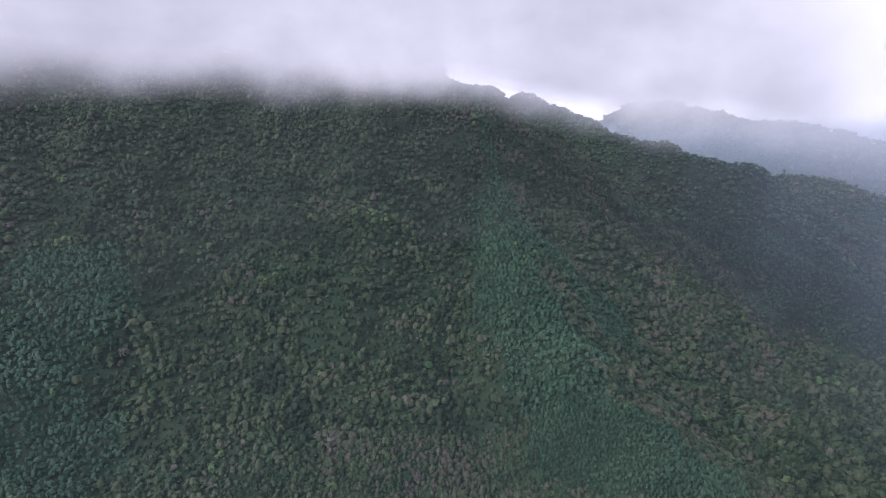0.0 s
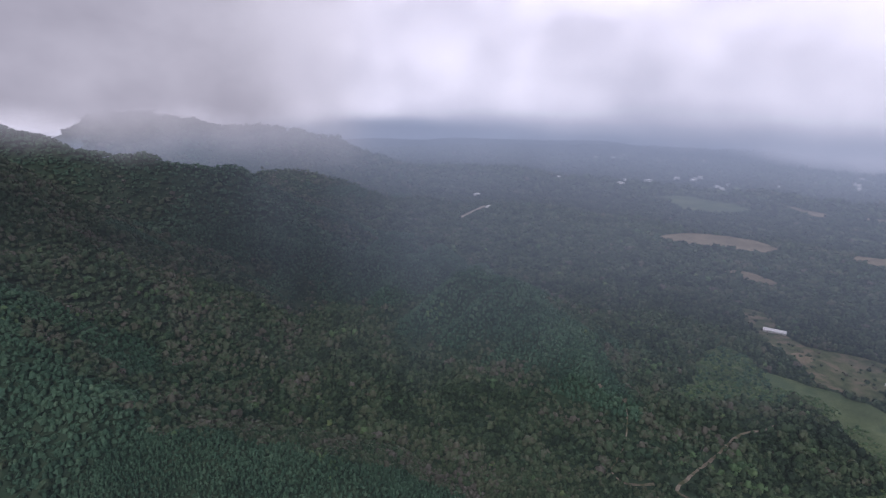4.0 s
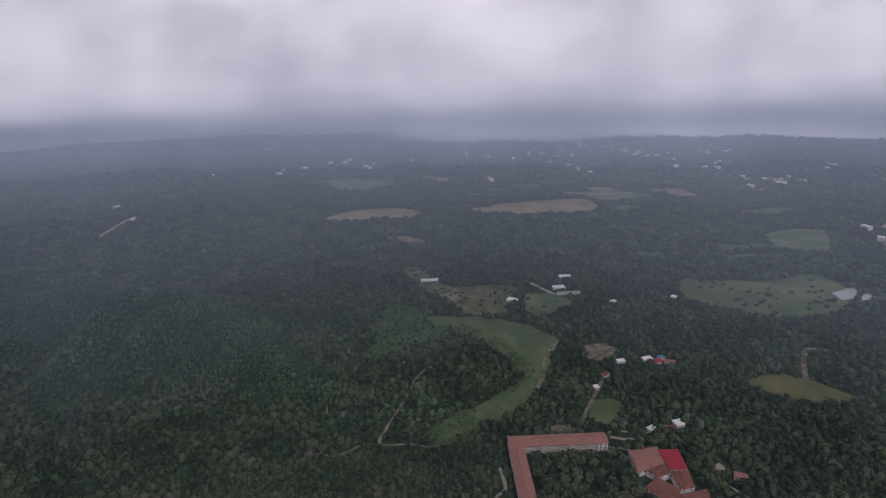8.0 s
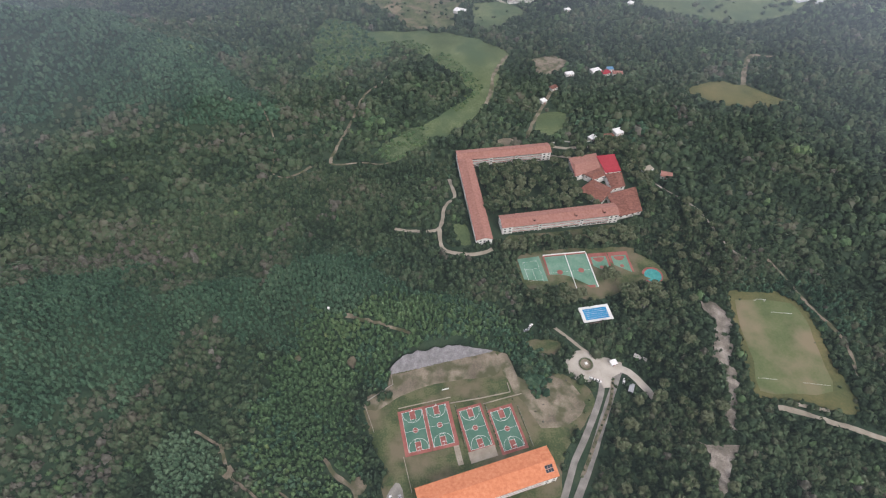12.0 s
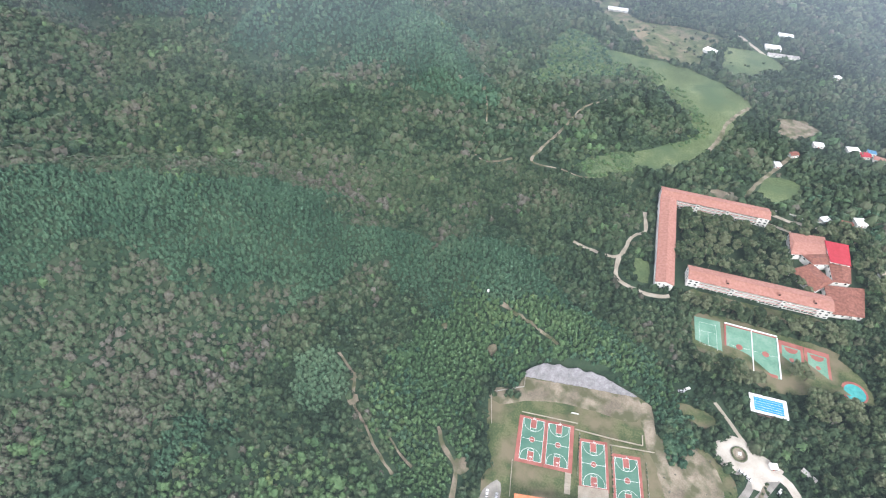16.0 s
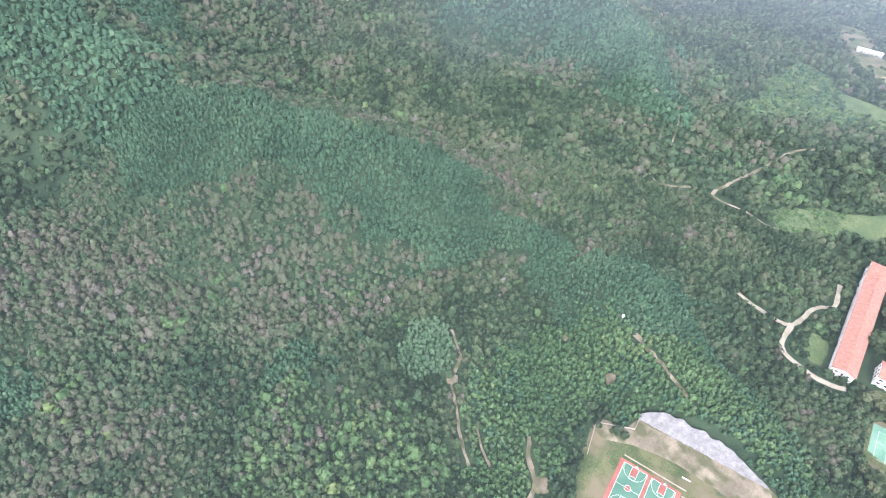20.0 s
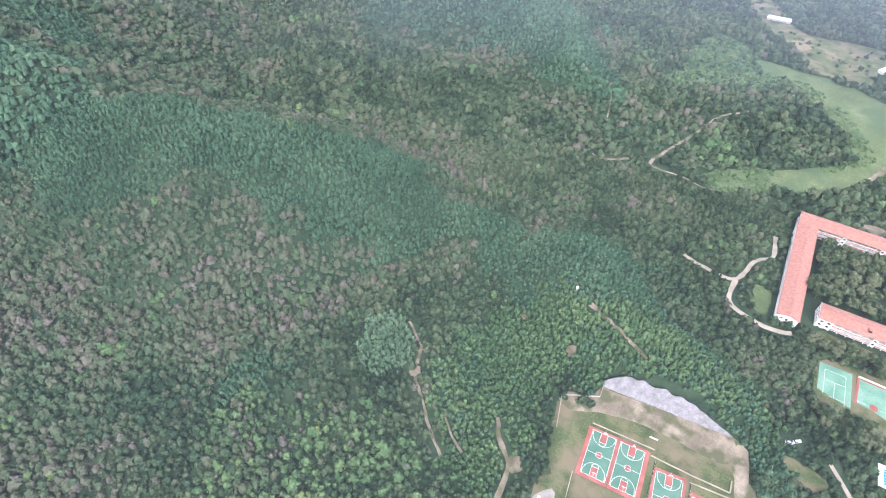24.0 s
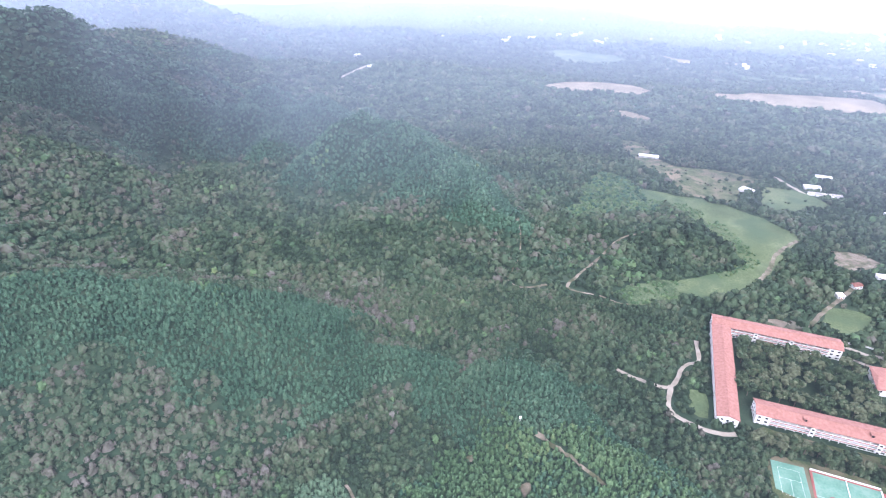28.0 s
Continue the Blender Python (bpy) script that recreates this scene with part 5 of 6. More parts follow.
def verge():
    """Planted strip between the two drives, with low round shrubs and stones."""
    line = smooth_line([(139.5, 172.5), (133.5, 157.5), (126.0, 146.0), (117.0, 133.5), (108.0, 120.5), (100, 109)], 1.0)
    sheet("verge_bed", [tuple(p + (1.0, -0.6)) for p in line[::5]] + [tuple(p - (1.0, -0.6)) for p in line[::-5]], DIRT, "narrow planted bed between the drives", "verge", 0.55, 0.1, 3.0)
    rs = np.random.RandomState(9)
    protos = []
    for k in range(3):
        v, f = crown_shape(90 + k, 60, 0.3, 0.9)
        ob = mesh_object("shrub", v * 0.85, f, LEAF_TREE)
        tagged(ob, "low round shrub in the verge", "shrub", "shrubs of the verge")
        protos.append(ob)
    spots = [(float(p[0]), float(p[1])) for p in line[::4]] + [(139.5 + rs.uniform(-1, 2.5), 170 + rs.uniform(-5, 3)) for _ in range(6)] + [(118.5, 158.5), (121, 163), (113, 150), (124.5, 166.0), (105, 142), (66, 164), (56, 168.5), (44, 168)]
    for k, (x, y) in enumerate(spots):
        m = pose(x + rs.uniform(-0.5, 0.5), y + rs.uniform(-0.5, 0.5), float(ground_height(x, y)) + 0.4, 0, 0, rs.uniform(0, 360))
        if k < 3:
            protos[k].matrix_world = m
        else:
            copy_thing(protos[k % 3], m)


# ---- village, town and water on the plain ----
sheet("pond", [(630, 797), (655, 812), (678, 819), (668, 800), (657, 784), (621, 767)], POND, "pale grey pond among fields", "pond", 0.9, 3.0, 12, 12)
sheet("pond", [(679, 795), (684, 783), (653, 757), (651, 768)], POND, "small pale pond beside a field", "pond", 0.9, 2.0, 10, 12)
strip("road_east", [(880, 1000), (930, 1065), (1000, 1145), (1040, 1195)], 14, PAVING, "pale straight road at the edge of a town", "road", 0.9)
sheet("town_lot", [(930, 1030), (985, 1100), (1060, 1090), (1000, 1000)], STUBBLE, "bare lot of a works yard", "lot", 0.8, 6, 25, 25)


def far_building(x, y, turn, w, d, h, mat, label):
    root = tagged(spot("town_building", x, y, None, turn), label, "building", "buildings of the far town")
    part("wall", box(-w / 2, w / 2, -d / 2, d / 2, -2.0, h), WALL, root)
    part("roof", box(-w / 2 - 0.5, w / 2 + 0.5, -d / 2 - 0.5, d / 2 + 0.5, h, h + 0.6), mat, root)
    r = max(w, d) * 0.5 + 7
    CLEAR.append([(x - r, y - r - 16), (x + r, y - r - 16), (x + r, y + r), (x - r, y + r)])


def build_town():
    rs = np.random.RandomState(31)
    centres = ((-920, 2500, 3), (-820, 2560, 4), (-700, 2500, 4), (-610, 2560, 3), (-50, 2240, 3), (50, 2320, 4), (498, 2310, 5), (630, 2520, 4), (434, 2235, 4), (705, 2330, 5), (794, 2298, 4), (841, 2221, 4),
               (885, 2150, 4), (1110, 2240, 4), (1089, 2068, 3), (899, 1965, 2), (1033, 1709, 5), (1078, 1689, 4), (153, 1770, 2), (461, 1927, 3), (-928, 1886, 1), (-648, 1981, 2), (1354, 1877, 4), (1374, 1687, 4), (960, 1075, 3), (1000, 1120, 3), (905, 1010, 1), (860, 950, 2),
               (-525, 2602, 3), (-870, 2622, 3), (-428, 2134, 4), (54, 2453, 3), (598, 2463, 5), (448, 2239, 5), (750, 2375, 5), (838, 2187, 4), (932, 1970, 3), (1142, 2257, 4), (1056, 1709, 4), (1347, 1867, 3), (-300, 2080, 2), (-380, 1990, 2), (230, 2150, 3), (330, 2080, 2), (-858, 1420, 1), (-842, 1370, 1))
    for cx, cy, n in centres:
        for _ in range(n):
            w, d = rs.uniform(9, 26), rs.uniform(8, 16)
            far_building(cx + rs.normal(0, 45), cy + rs.normal(0, 40), rs.uniform(0, 180), w, d, rs.uniform(5, 9),
                         WHITE if rs.uniform() < 0.75 else ROOF_RUST, "small pale building of the distant town")


build_town()


# ---- forest ----
def crown_shape(seed, leaves, leaf, flat, blobs=4, rings=2, sides=7):
    """A ragged crown: a lumpy canopy of a few rounded lobes with loose leaf clumps over it, as vertices and triangles; radius about 1, foot at 0."""
    rs = np.random.RandomState(seed)
    a = rs.uniform(-0.4, 0.4, blobs) + np.arange(blobs) * 6.283 / blobs
    lobes = np.column_stack([0.42 * np.cos(a), 0.42 * np.sin(a), rs.uniform(0.15, 0.5, blobs)])
    lobes[0] = (0, 0, 0.55)
    sizes = rs.uniform(0.48, 0.66, blobs)

    def skin(d):
        """How far out the union of the lobes reaches along each way d from the crown's heart."""
        far = np.full(len(d), 0.35)
        for c, r in zip(lobes - (0, 0, 0.2), sizes):
            b = d @ c
            q = b * b - c @ c + r * r
            far = np.maximum(far, np.where(q > 0, b + np.sqrt(np.maximum(q, 0)), 0))
        return far
    ways = [(0, 0, 1)]
    for k in range(rings):
        e = 1.1 - 1.35 * k / max(1, rings - 1)
        for i in range(sides):
            b = (i + 0.5 * (k % 2)) * 6.283 / sides + rs.uniform(-0.15, 0.15)
            ways.append((math.cos(b) * math.cos(e), math.sin(b) * math.cos(e), math.sin(e)))
    ways = np.array(ways)
    core = ways * (skin(ways) * rs.uniform(0.86, 1.02, len(ways)))[:, None] + (0, 0, 0.2)
    faces = [(0, 1 + i, 1 + (i + 1) % sides) for i in range(sides)]
    for k in range(rings - 1):
        for i in range(sides):
            p, q = 1 + k * sides + i, 1 + k * sides + (i + 1) % sides
            faces += [(p, p + sides, q), (q, p + sides, q + sides)]
    d = rs.normal(size=(leaves, 3))
    d[:, 2] = np.abs(d[:, 2]) * 1.1 - 0.25
    d /= np.linalg.norm(d, axis=1)[:, None]
    c = d * (skin(d) * rs.uniform(0.9, 1.1, leaves))[:, None] + (0, 0, 0.2)
    n = d + rs.normal(0, 0.3, (leaves, 3))
    n /= np.linalg.norm(n, axis=1)[:, None]
    u = np.cross(n, rs.normal(size=(leaves, 3)))
    u /= np.linalg.norm(u, axis=1)[:, None]
    w = np.cross(n, u)
    r = leaf * rs.uniform(0.7, 1.3, (leaves, 3))
    loose = np.stack([c + r[:, i:i + 1] * (u * math.cos(2.094 * i) + w * math.sin(2.094 * i)) for i in range(3)], 1).reshape(-1, 3)
    verts = np.vstack([core, loose])
    verts[:, 2] *= flat
    return verts, np.vstack([np.array(faces), len(core) + np.arange(3 * leaves).reshape(-1, 3)])


def scatter(name, xs, ys, size, shapes, mat, label, seed, tint=None):
    """One object of many crowns standing on the ground. tint: the place of each crown on its material's scale of colours."""
    rs = np.random.RandomState(seed)
    if not len(xs):
        return
    tint = rs.uniform(0.1, 0.9, len(xs)) if tint is None else tint
    z = ground_height(xs, ys)
    kind = rs.randint(0, len(shapes), len(xs))
    vs, fs, ts, base = [], [], [], 0
    for k, (sv, sf) in enumerate(shapes):
        idx = np.nonzero(kind == k)[0]
        if not len(idx):
            continue
        a, s = rs.uniform(0, 6.283, len(idx)), size[idx]
        tall = s * rs.uniform(0.85, 1.35, len(idx))
        c, d = np.cos(a)[:, None], np.sin(a)[:, None]
        x = (sv[None, :, 0] * c - sv[None, :, 1] * d) * s[:, None] + xs[idx][:, None]
        y = (sv[None, :, 0] * d + sv[None, :, 1] * c) * s[:, None] + ys[idx][:, None]
        h = sv[None, :, 2] * tall[:, None] + (z[idx] + 0.25 * s)[:, None]
        vs.append(np.stack([x, y, h], -1).reshape(-1, 3))
        fs.append((sf[None] + (base + np.arange(len(idx)) * len(sv))[:, None, None]).reshape(-1, 3))
        ts.append(np.repeat(tint[idx], len(sv)))
        base += len(idx) * len(sv)
    ob = mesh_object(name, np.vstack(vs), np.vstack(fs), mat, smooth=True)
    ob.data.attributes.new("tint", "FLOAT", "POINT").data.foreach_set("value", np.concatenate(ts).astype(np.float32))
    tagged(ob, label, "forest", kind="stuff")


def wander(x, y, scale, seed):
    """Smooth random field of roughly -1 to 1."""
    rs = np.random.RandomState(seed)
    out = np.zeros(np.shape(x))
    for k in range(7):
        a, f, p = rs.uniform(0, 6.283), (1 + 0.35 * k) / scale, rs.uniform(0, 6.283)
        out += np.sin((x * math.cos(a) + y * math.sin(a)) * f + p + 1.5 * np.sin((x * math.sin(a) - y * math.cos(a)) * f * 0.7))
    return out / 3.2


BOXES = ((105, 413, 2.2, 50, 5), (138.7, 315, 3.2, 55.5, 6), (60, 318, 0, 12, 12), (105, 424.8, 2.2, 50, 10), (66.5, 360, -87.8, 54, 9.5), (138.7, 329.5, 3.2, 55.5, 10), (40.3, 109, 11.7, 44, 11.5))
COURTYARD = [(71, 312), (198, 326), (227, 352), (219, 420), (163, 435), (63, 432)]


def open_ground(x, y, yards=True):
    """True where no forest tree stands: clearings, buildings and the courtyards that have trees of their own."""
    shut = np.zeros(x.shape, bool)
    for line in CLEAR:
        p = np.array(line)
        near = (x > p[:, 0].min() - 1) & (x < p[:, 0].max() + 1) & (y > p[:, 1].min() - 1) & (y < p[:, 1].max() + 1)
        if near.any():
            shut[near] |= inside([tuple(v) for v in line], x[near], y[near])
    for cx, cy, turn, hl, hw in BOXES:
        c, s = math.cos(radians(turn)), math.sin(radians(turn))
        u, v = (x - cx) * c + (y - cy) * s, -(x - cx) * s + (y - cy) * c
        shut |= (np.abs(u) < hl) & (np.abs(v) < hw)
    return shut | inside(COURTYARD, x, y) & (x > 62) & yards


def grid(d0, d1, a0, a1, step, seed):
    rs = np.random.RandomState(seed)
    n = int(d1 / step / 0.87) + 2
    i, j = np.meshgrid(np.arange(-n, n + 1), np.arange(-n, n + 1))
    x = (i.ravel() + 0.5 * (j.ravel() % 2) + rs.uniform(-0.42, 0.42, i.size)) * step
    y = (j.ravel() * 0.87 + rs.uniform(-0.42, 0.42, i.size)) * step
    d, a = np.hypot(x, y), np.degrees(np.arctan2(x, y))
    keep = (d >= d0) & (d < d1) & (a > a0) & (a < a1)
    x, y = x[keep], y[keep]
    keep = ~open_ground(x, y)
    return x[keep], y[keep]


def crest_distance(x, y):
    """Distance to the nearest crest line of a spur, and the same to the long spur alone, positive on its north side."""
    best, long_spur, side = np.full(np.shape(x), 1e4), np.full(np.shape(x), 1e4), np.ones(np.shape(x))
    for k, (_, _, p) in enumerate(crest_lines()):
        for a, b in zip(p, p[1:]):
            v = b[:2] - a[:2]
            s = np.clip(((x - a[0]) * v[0] + (y - a[1]) * v[1]) / (v @ v), 0, 1)
            r = np.hypot(x - a[0] - s * v[0], y - a[1] - s * v[1])
            if k == 0:
                side = np.where(r < long_spur, np.sign(v[0] * (y - a[1]) - v[1] * (x - a[0])), side)
                long_spur = np.minimum(long_spur, r)
            else:
                best = np.minimum(best, r)
    return best, long_spur * side


# stands of grey-brown wood on the near slope and behind the long spur, and of light green trees at its foot
BROWN_STANDS = ([(-424, -28), (-368, 45), (-342, 80), (-315, 151), (-259, 157), (-203, 184), (-190, 150), (-185, 110), (-228, 68), (-250, 32), (-298, -14), (-351, -82)],
                [(-310, -120), (-292, -89), (-222, -44), (-165, -76), (-190, -160), (-330, -190)],
                [(-470, 180), (-330, 245), (-224, 300), (-106, 330), (-76, 320), (-112, 362), (-152, 377), (-300, 360), (-440, 290)])
LIGHT_SLOPE = [(-118, 176), (-78, 232), (-20, 256), (60, 246), (92, 214), (64, 200), (-20, 196), (-42, 166), (-30, 100), (-70, 84), (-100, 120)]
LIGHT_STAND = [(-195, 21), (-198, 52), (-158, 79), (-107, 107), (-78, 78), (-132, -14)]
LIGHT_CLUMP = [(-170, 147), (-150, 164), (-134, 154), (-121, 139), (-135, 114), (-160, 121)]


def build_forest():
    """Woods from near to far: fine even scrub on the spurs, round mixed crowns in the gullies and on the plain."""
    fine_near = [crown_shape(s, 10, 0.5, 1.25, 3, 2, 5) for s in range(16)]
    round_near = [crown_shape(20 + s, 22, 0.36, 1.0, 6, 2, 7) for s in range(16)]
    fine_mid = [crown_shape(60 + s, 4, 0.6, 0.95, 3, 2, 5) for s in range(12)]
    round_mid = [crown_shape(80 + s, 8, 0.5, 0.82, 5, 2, 5) for s in range(14)]
    low = [crown_shape(40 + s, 3, 0.7, 0.6, 3, 2, 5) for s in range(12)]
    zones = ((70, 430, -138, 60, 2.9, True, fine_near), (70, 430, -138, 80, 3.9, False, round_near), (430, 1000, -137, 62, 4.9, True, fine_mid), (430, 1000, -137, 62, 6.4, False, round_mid),
             (1000, 1750, -126, 55, 9.8, None, low), (1750, 3050, -72, 46, 19.0, None, low))
    for zone, (d0, d1, a0, a1, step, scrubby, shapes) in enumerate(zones):
        x, y = grid(d0, d1, a0, a1, step, 100 + zone)
        rs = np.random.RandomState(200 + zone)
        n = len(x)
        # the edges of the stands are frayed: every crown looks up its stand a few metres off
        fx = x + 9 * wander(x, y, 14, 21) + rs.normal(0, 3.0, n)
        fy = y + 9 * wander(x, y, 14, 22) + rs.normal(0, 3.0, n)
        z = ground_height(x, y)
        slope = np.hypot(ground_height(x + 15, y) - z, ground_height(x, y + 15) - z) / 15 + 0.04 * wander(x, y, 90, 4) + rs.normal(0, 0.02, n)
        reach, spur = crest_distance(fx, fy)
        reach = reach + 22 * wander(x, y, 55, 3)
        plain = (slope < 0.08) & (reach > 30) & (np.abs(spur) > 40)
        green = (spur > -72 + 14 * wander(x, y, 40, 12)) & (spur < 12) & (z < 205) & (z > 3) | (reach < np.where(np.hypot(x, y) < 1000, np.clip(95 - 0.25 * z, 12, 72), 60)) & (spur < 0) | (reach < 60) & (spur > 60) & (z > 4)
        green |= ~plain & (wander(x, y, 70, 14) > 0.75)
        face = (x < -430) & (spur < -62)
        green &= ~face | (reach < 50) & (z < 190)
        brown = np.zeros(n, bool)
        for line in BROWN_STANDS:
            brown |= inside(line, fx, fy)
        light = inside(LIGHT_STAND, fx, fy)
        slope_scrub = inside(LIGHT_SLOPE, fx, fy)
        clump = inside(LIGHT_CLUMP, x + 0.3 * (fx - x), y + 0.3 * (fy - y))
        green = (green & ~plain & ~brown | (spur < 0) & (spur > -30) & (z > 3) & ~brown | slope_scrub) & ~light
        keep = np.ones(n, bool) if scrubby is None else (green | clump if scrubby else ~(green | clump))
        bare = wander(x, y, 34, 5) + 0.7 * wander(x, y, 12, 6) + rs.normal(0, 0.55, n)
        fresh = wander(x, y, 45, 9) + 0.5 * wander(x, y, 15, 10) + rs.normal(0, 0.7, n)
        dry = keep & ~green & ~clump & (bare > np.where(brown, 1.5, 2.1))
        bright = keep & ~dry & ~clump & (light & (rs.uniform(0, 1, n) < 0.5) | slope_scrub & (fresh > -0.9) | (fresh > np.where(green, 2.5, 2.0)))
        rest = keep & ~dry & ~bright
        size = step * rs.uniform(0.5, 0.86, n) * (1 + 0.16 * wander(x, y, 40, 8))
        size = size * np.where(green | clump, 1.0, rs.choice([0.65, 0.8, 0.95, 1.25], n))
        mood = 0.16 * wander(x, y, 30, 31) + rs.normal(0, 0.13, n)
        tint = np.where(green, 0.46 + 0.9 * mood, np.where(brown, 0.5 + 1.05 * mood, np.where(plain, 0.33, 0.37) + 1.3 * mood))
        tint = np.where(bright, np.where(slope_scrub, 0.2, 0.36) + 1.3 * mood, np.where(clump, 0.95 + 0.5 * mood, tint))
        for mask, mat, name, label in ((rest & (green | clump), LEAF_RIDGE, "forest_ridge", "dense blue-green scrub on the spurs of the mountain"),
                                       (rest & ~green & ~clump & ~plain & ~face, LEAF_GULLY, "forest_gully", "olive and grey-brown wood in the gullies"),
                                       (rest & ~green & face, LEAF_PLAIN, "forest_face", "dark brownish wood on the mountain face"),
                                       (rest & ~green & ~clump & plain & ~face, LEAF_PLAIN, "forest_plain", "dark mixed woodland on the plain"),
                                       (dry, LEAF_DRY, "forest_dry", "grey-brown half-bare trees scattered in the wood"),
                                       (bright, LEAF_BRIGHT, "forest_bright", "bright green bushy trees in the wood")):
            scatter(name, x[mask], y[mask], size[mask], shapes, mat, label, 300 + zone, np.clip(tint[mask], 0, 1))


def tree_kind(seed, spread, height):
    """A broad tree: bent tapering trunk, limbs, crown of many ragged clumps."""
    rs = np.random.RandomState(seed)
    root = tagged(new("tree"), "broad-crowned dark green tree beside the school", "tree", "trees of the campus")
    bm = bmesh.new()

    def limb(p, q, r0, r1):
        d = (q - p)
        m = Matrix.Translation((p + q) / 2) @ d.to_track_quat("Z", "Y").to_matrix().to_4x4()
        bmesh.ops.create_cone(bm, segments=6, radius1=r0, radius2=r1, depth=d.length, matrix=m)
    fork = Vector((rs.uniform(-0.3, 0.3), rs.uniform(-0.3, 0.3), height * 0.42))
    limb(Vector((0, 0, -0.6)), fork, 0.32, 0.22)
    tips = []
    for k in range(5):
        a = k * 1.257 + rs.uniform(-0.3, 0.3)
        tip = fork + Vector((math.cos(a) * spread * 0.55, math.sin(a) * spread * 0.55, height * rs.uniform(0.22, 0.38)))
        limb(fork, tip, 0.16, 0.05)
        tips.append(tip)
    part("trunk", bm, BARK, root, "grey-brown bark")
    vs, fs, base = [], [], 0
    shapes = [crown_shape(60 + seed * 3 + k, 44, 0.33, 0.9, 4) for k in range(3)]
    centres = [np.array(t) for t in tips] + [np.array((rs.uniform(-.4, .4) * spread, rs.uniform(-.4, .4) * spread, height * rs.uniform(0.62, 0.86))) for _ in range(6)]
    for c in centres:
        v, f = shapes[rs.randint(3)]
        a, s = rs.uniform(0, 6.283), spread * rs.uniform(0.30, 0.52)
        m = np.array([[math.cos(a), -math.sin(a), 0], [math.sin(a), math.cos(a), 0], [0, 0, 1]])
        vs.append(v @ m.T * s + c)
        fs.append(f + base)
        base += len(v)
    crown = mesh_object("crown", np.vstack(vs), np.vstack(fs), LEAF_TREE, root)
    return root


def build_trees():
    kinds = [tree_kind(s, sp, h) for s, (sp, h) in enumerate(((4.6, 9.0), (5.4, 10.5), (3.8, 7.5), (6.0, 12.0), (4.2, 11.0)))]
    rs = np.random.RandomState(77)
    spots = []

    def fill(points, step, limit, anywhere=False):
        p = np.array(points)
        x, y = rs.uniform(p[:, 0].min(), p[:, 0].max(), 4000), rs.uniform(p[:, 1].min(), p[:, 1].max(), 4000)
        fit = inside(points, x, y)
        x, y = x[fit], y[fit]
        if not anywhere:
            x, y = (v[~blocked(x, y)] for v in (x, y))
        got = 0
        for a, b in zip(x, y):
            if got < limit and not (spots and (np.hypot(*(np.array(spots) - (a, b)).T) < step).any()):
                spots.append((float(a), float(b)))
                got += 1

    def blocked(x, y):
        return open_ground(x, y, False)

    fill([(78, 341), (161.9, 345), (182, 343), (166.2, 366.5), (168.9, 412), (78, 412)], 6.0, 100)
    fill([(166, 380), (153, 435), (168, 442), (234, 442), (248, 380), (226, 330), (216, 323), (221, 418), (169, 416)], 6.6, 44)
    fill([(81, 295), (196, 299), (202, 315), (91, 314)], 6.6, 34)
    fill([(205, 287), (230, 300), (262, 340), (283, 295), (252, 236), (200, 226), (170, 226), (167, 247), (194, 254), (197, 248), (220, 250), (220, 276)], 8.0, 50)
    fill([(167, 228), (169, 246), (190, 253), (198, 244), (190, 230)], 6.0, 18, True)
    fill([(93, 249), (112, 250), (122, 250), (136, 244), (128, 234), (100, 236)], 5.0, 16, True)
    fill([(160, 258), (160, 266), (167, 262), (172, 258)], 4.5, 3, True)
    fill([(100, 300), (122, 300), (200, 303), (199, 309), (100, 306)], 6.5, 16, True)
    fill([(150, 160), (134, 132), (112, 104), (128, 88), (190, 92), (200, 130), (206, 150), (205, 200), (172, 212), (172, 170)], 9.5, 50)
    root = None
    for k, (x, y) in enumerate(spots):
        kind = kinds[k % len(kinds)]
        m = pose(x, y, float(ground_height(x, y)), 0, 0, rs.uniform(0, 360))
        if k < len(kinds):
            kind.matrix_world = m
        else:
            copy_thing(kind, m)


def scrub(name, points, step, share, size, mat, label, seed):
    """Low bushes strewn over open ground inside an outline."""
    rs = np.random.RandomState(seed)
    p = np.array(points)
    n = int((p[:, 0].max() - p[:, 0].min()) * (p[:, 1].max() - p[:, 1].min()) / step ** 2)
    x, y = rs.uniform(p[:, 0].min(), p[:, 0].max(), n), rs.uniform(p[:, 1].min(), p[:, 1].max(), n)
    keep = inside(points, x, y) & (rs.uniform(-1, 1, n) + 0.7 * wander(x, y, 18, seed) < 2 * share - 1)
    scatter(name, x[keep], y[keep], size * rs.uniform(0.5, 1.3, keep.sum()), [crown_shape(20 + s, 30, 0.42, 0.8) for s in range(8)], mat, label, seed)


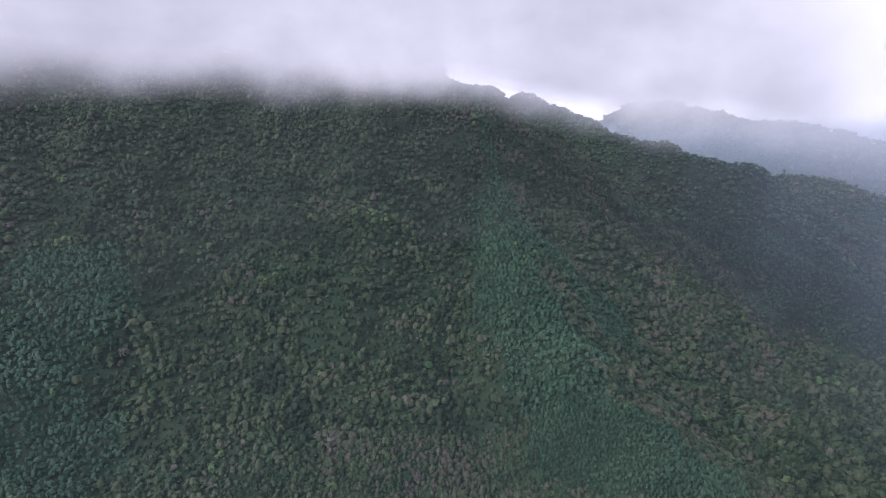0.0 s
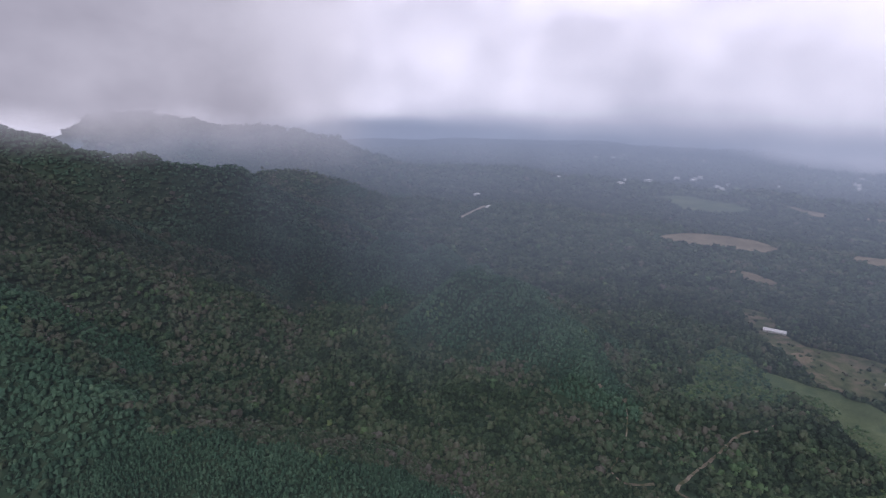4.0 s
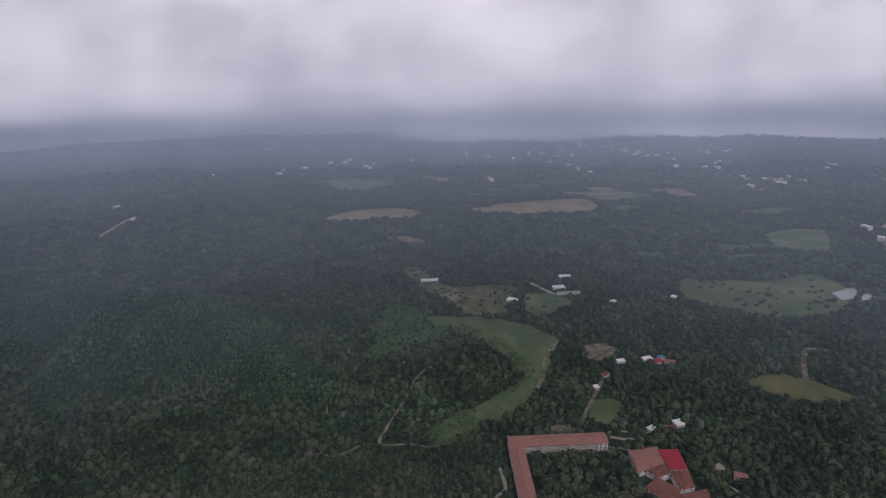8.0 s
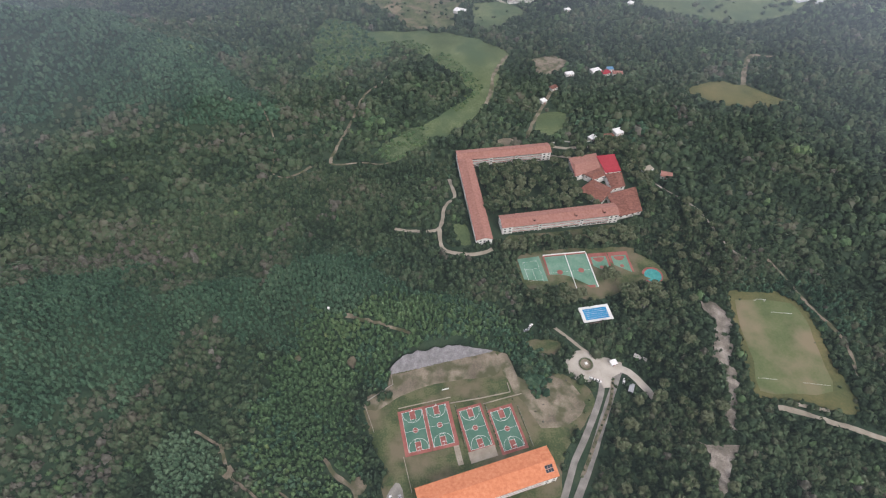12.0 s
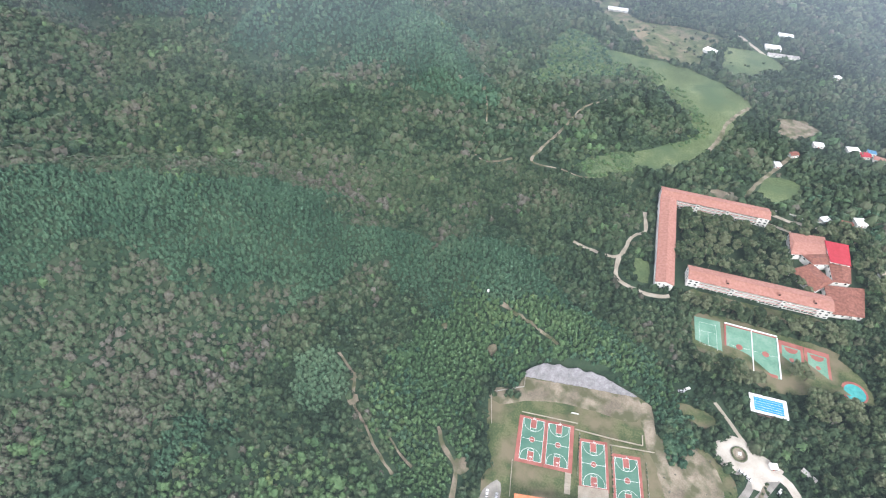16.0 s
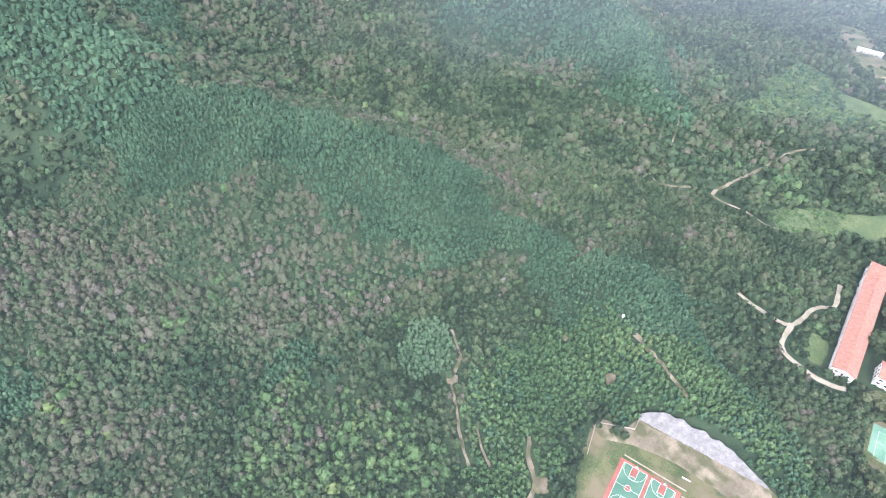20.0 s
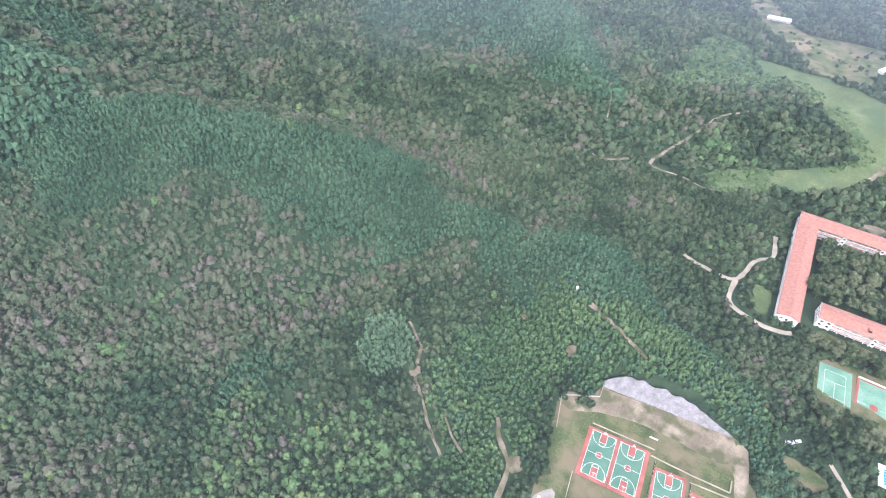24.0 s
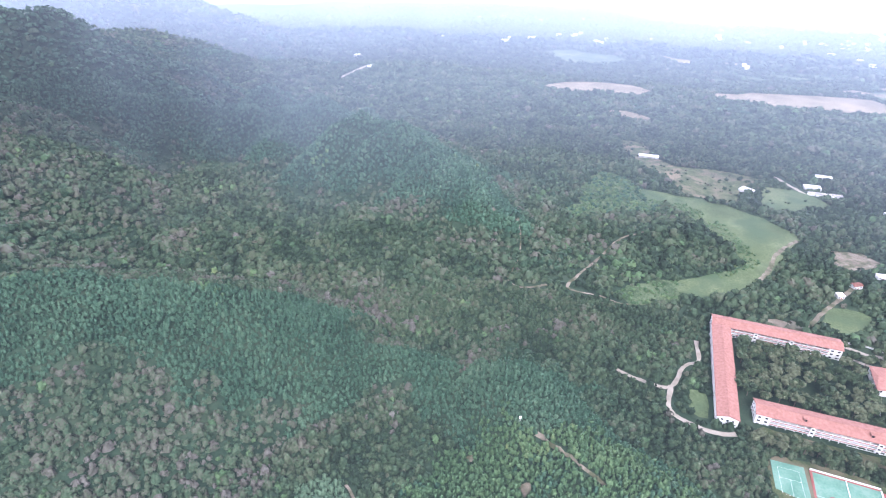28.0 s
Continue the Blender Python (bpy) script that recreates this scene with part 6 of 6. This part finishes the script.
def build_scrub():
    scrub("scrub_meadow", [(-20, 690), (20, 664), (50, 638), (77, 590), (87, 552), (60, 521), (72, 514), (106, 560), (97, 600), (70, 652), (30, 692)], 3.2, 0.6, 1.7, LEAF_BRIGHT, "light green bushes along the edge of the meadow", 61)
    scrub("scrub_slope", OPEN_SLOPE, 3.8, 0.72, 1.9, LEAF_BRIGHT, "light green bushes on the open slope", 62)
    scrub("scrub_slope_dark", OPEN_SLOPE, 5.0, 0.6, 2.4, LEAF_RIDGE, "blue-green bushes on the open slope", 63)
    scrub("scrub_track", OPEN_TRACK, 4.0, 0.55, 1.9, LEAF_BRIGHT, "light green bushes beside the earth track", 64)
    scrub("scrub_court", [(79, 191), (95, 203), (98, 184), (91, 164), (83, 162), (77, 178)], 2.2, 0.95, 2.3, LEAF_RIDGE, "tall green scrub above the ball courts", 65)
    scrub("scrub_court_light", [(79, 191), (95, 203), (98, 184), (91, 164), (83, 162), (77, 178)], 3.5, 0.7, 1.9, LEAF_BRIGHT, "light green bushes above the ball courts", 66)
    scrub("scrub_bank", [(92, 181), (100, 184), (113, 168), (118, 150), (108, 132), (96, 122), (86, 108), (76, 150)], 5.0, 0.2, 0.8, LEAF_DRY, "thin dry weeds on the earth bank", 67)
    scrub("scrub_river", [(231, 232), (245, 213), (231, 168), (207, 132), (198, 132), (215, 180), (222, 215)], 4.5, 0.3, 1.4, LEAF_PLAIN, "bushes along the dry river bed", 68)
    scrub("scrub_fields", [(240, 214), (252, 236), (300, 228), (306, 170), (300, 126), (291, 150), (297, 206), (294, 222), (254, 229)], 7.0, 0.16, 1.5, LEAF_PLAIN, "bushes in the rough grass round the pitch", 69)
    scrub("scrub_farm", [(-88, 932), (-57, 942), (6, 821), (81, 834), (203, 762), (123, 737), (40, 754), (-12, 797)], 9.0, 0.4, 2.6, LEAF_PLAIN, "garden trees round a country house", 70)
    scrub("scrub_pasture", [(421, 864), (505, 849), (610, 877), (674, 857), (579, 717), (458, 714), (384, 775)], 13.0, 0.25, 3.4, LEAF_PLAIN, "single trees in the pasture", 71)


CLEAR.append([(163, 364), (184, 341), (190, 323), (221, 328), (227, 364), (220, 386), (220, 415), (197, 417), (164, 416), (164, 384), (179, 379)])
build_forest()
build_trees()
build_scrub()
verge()
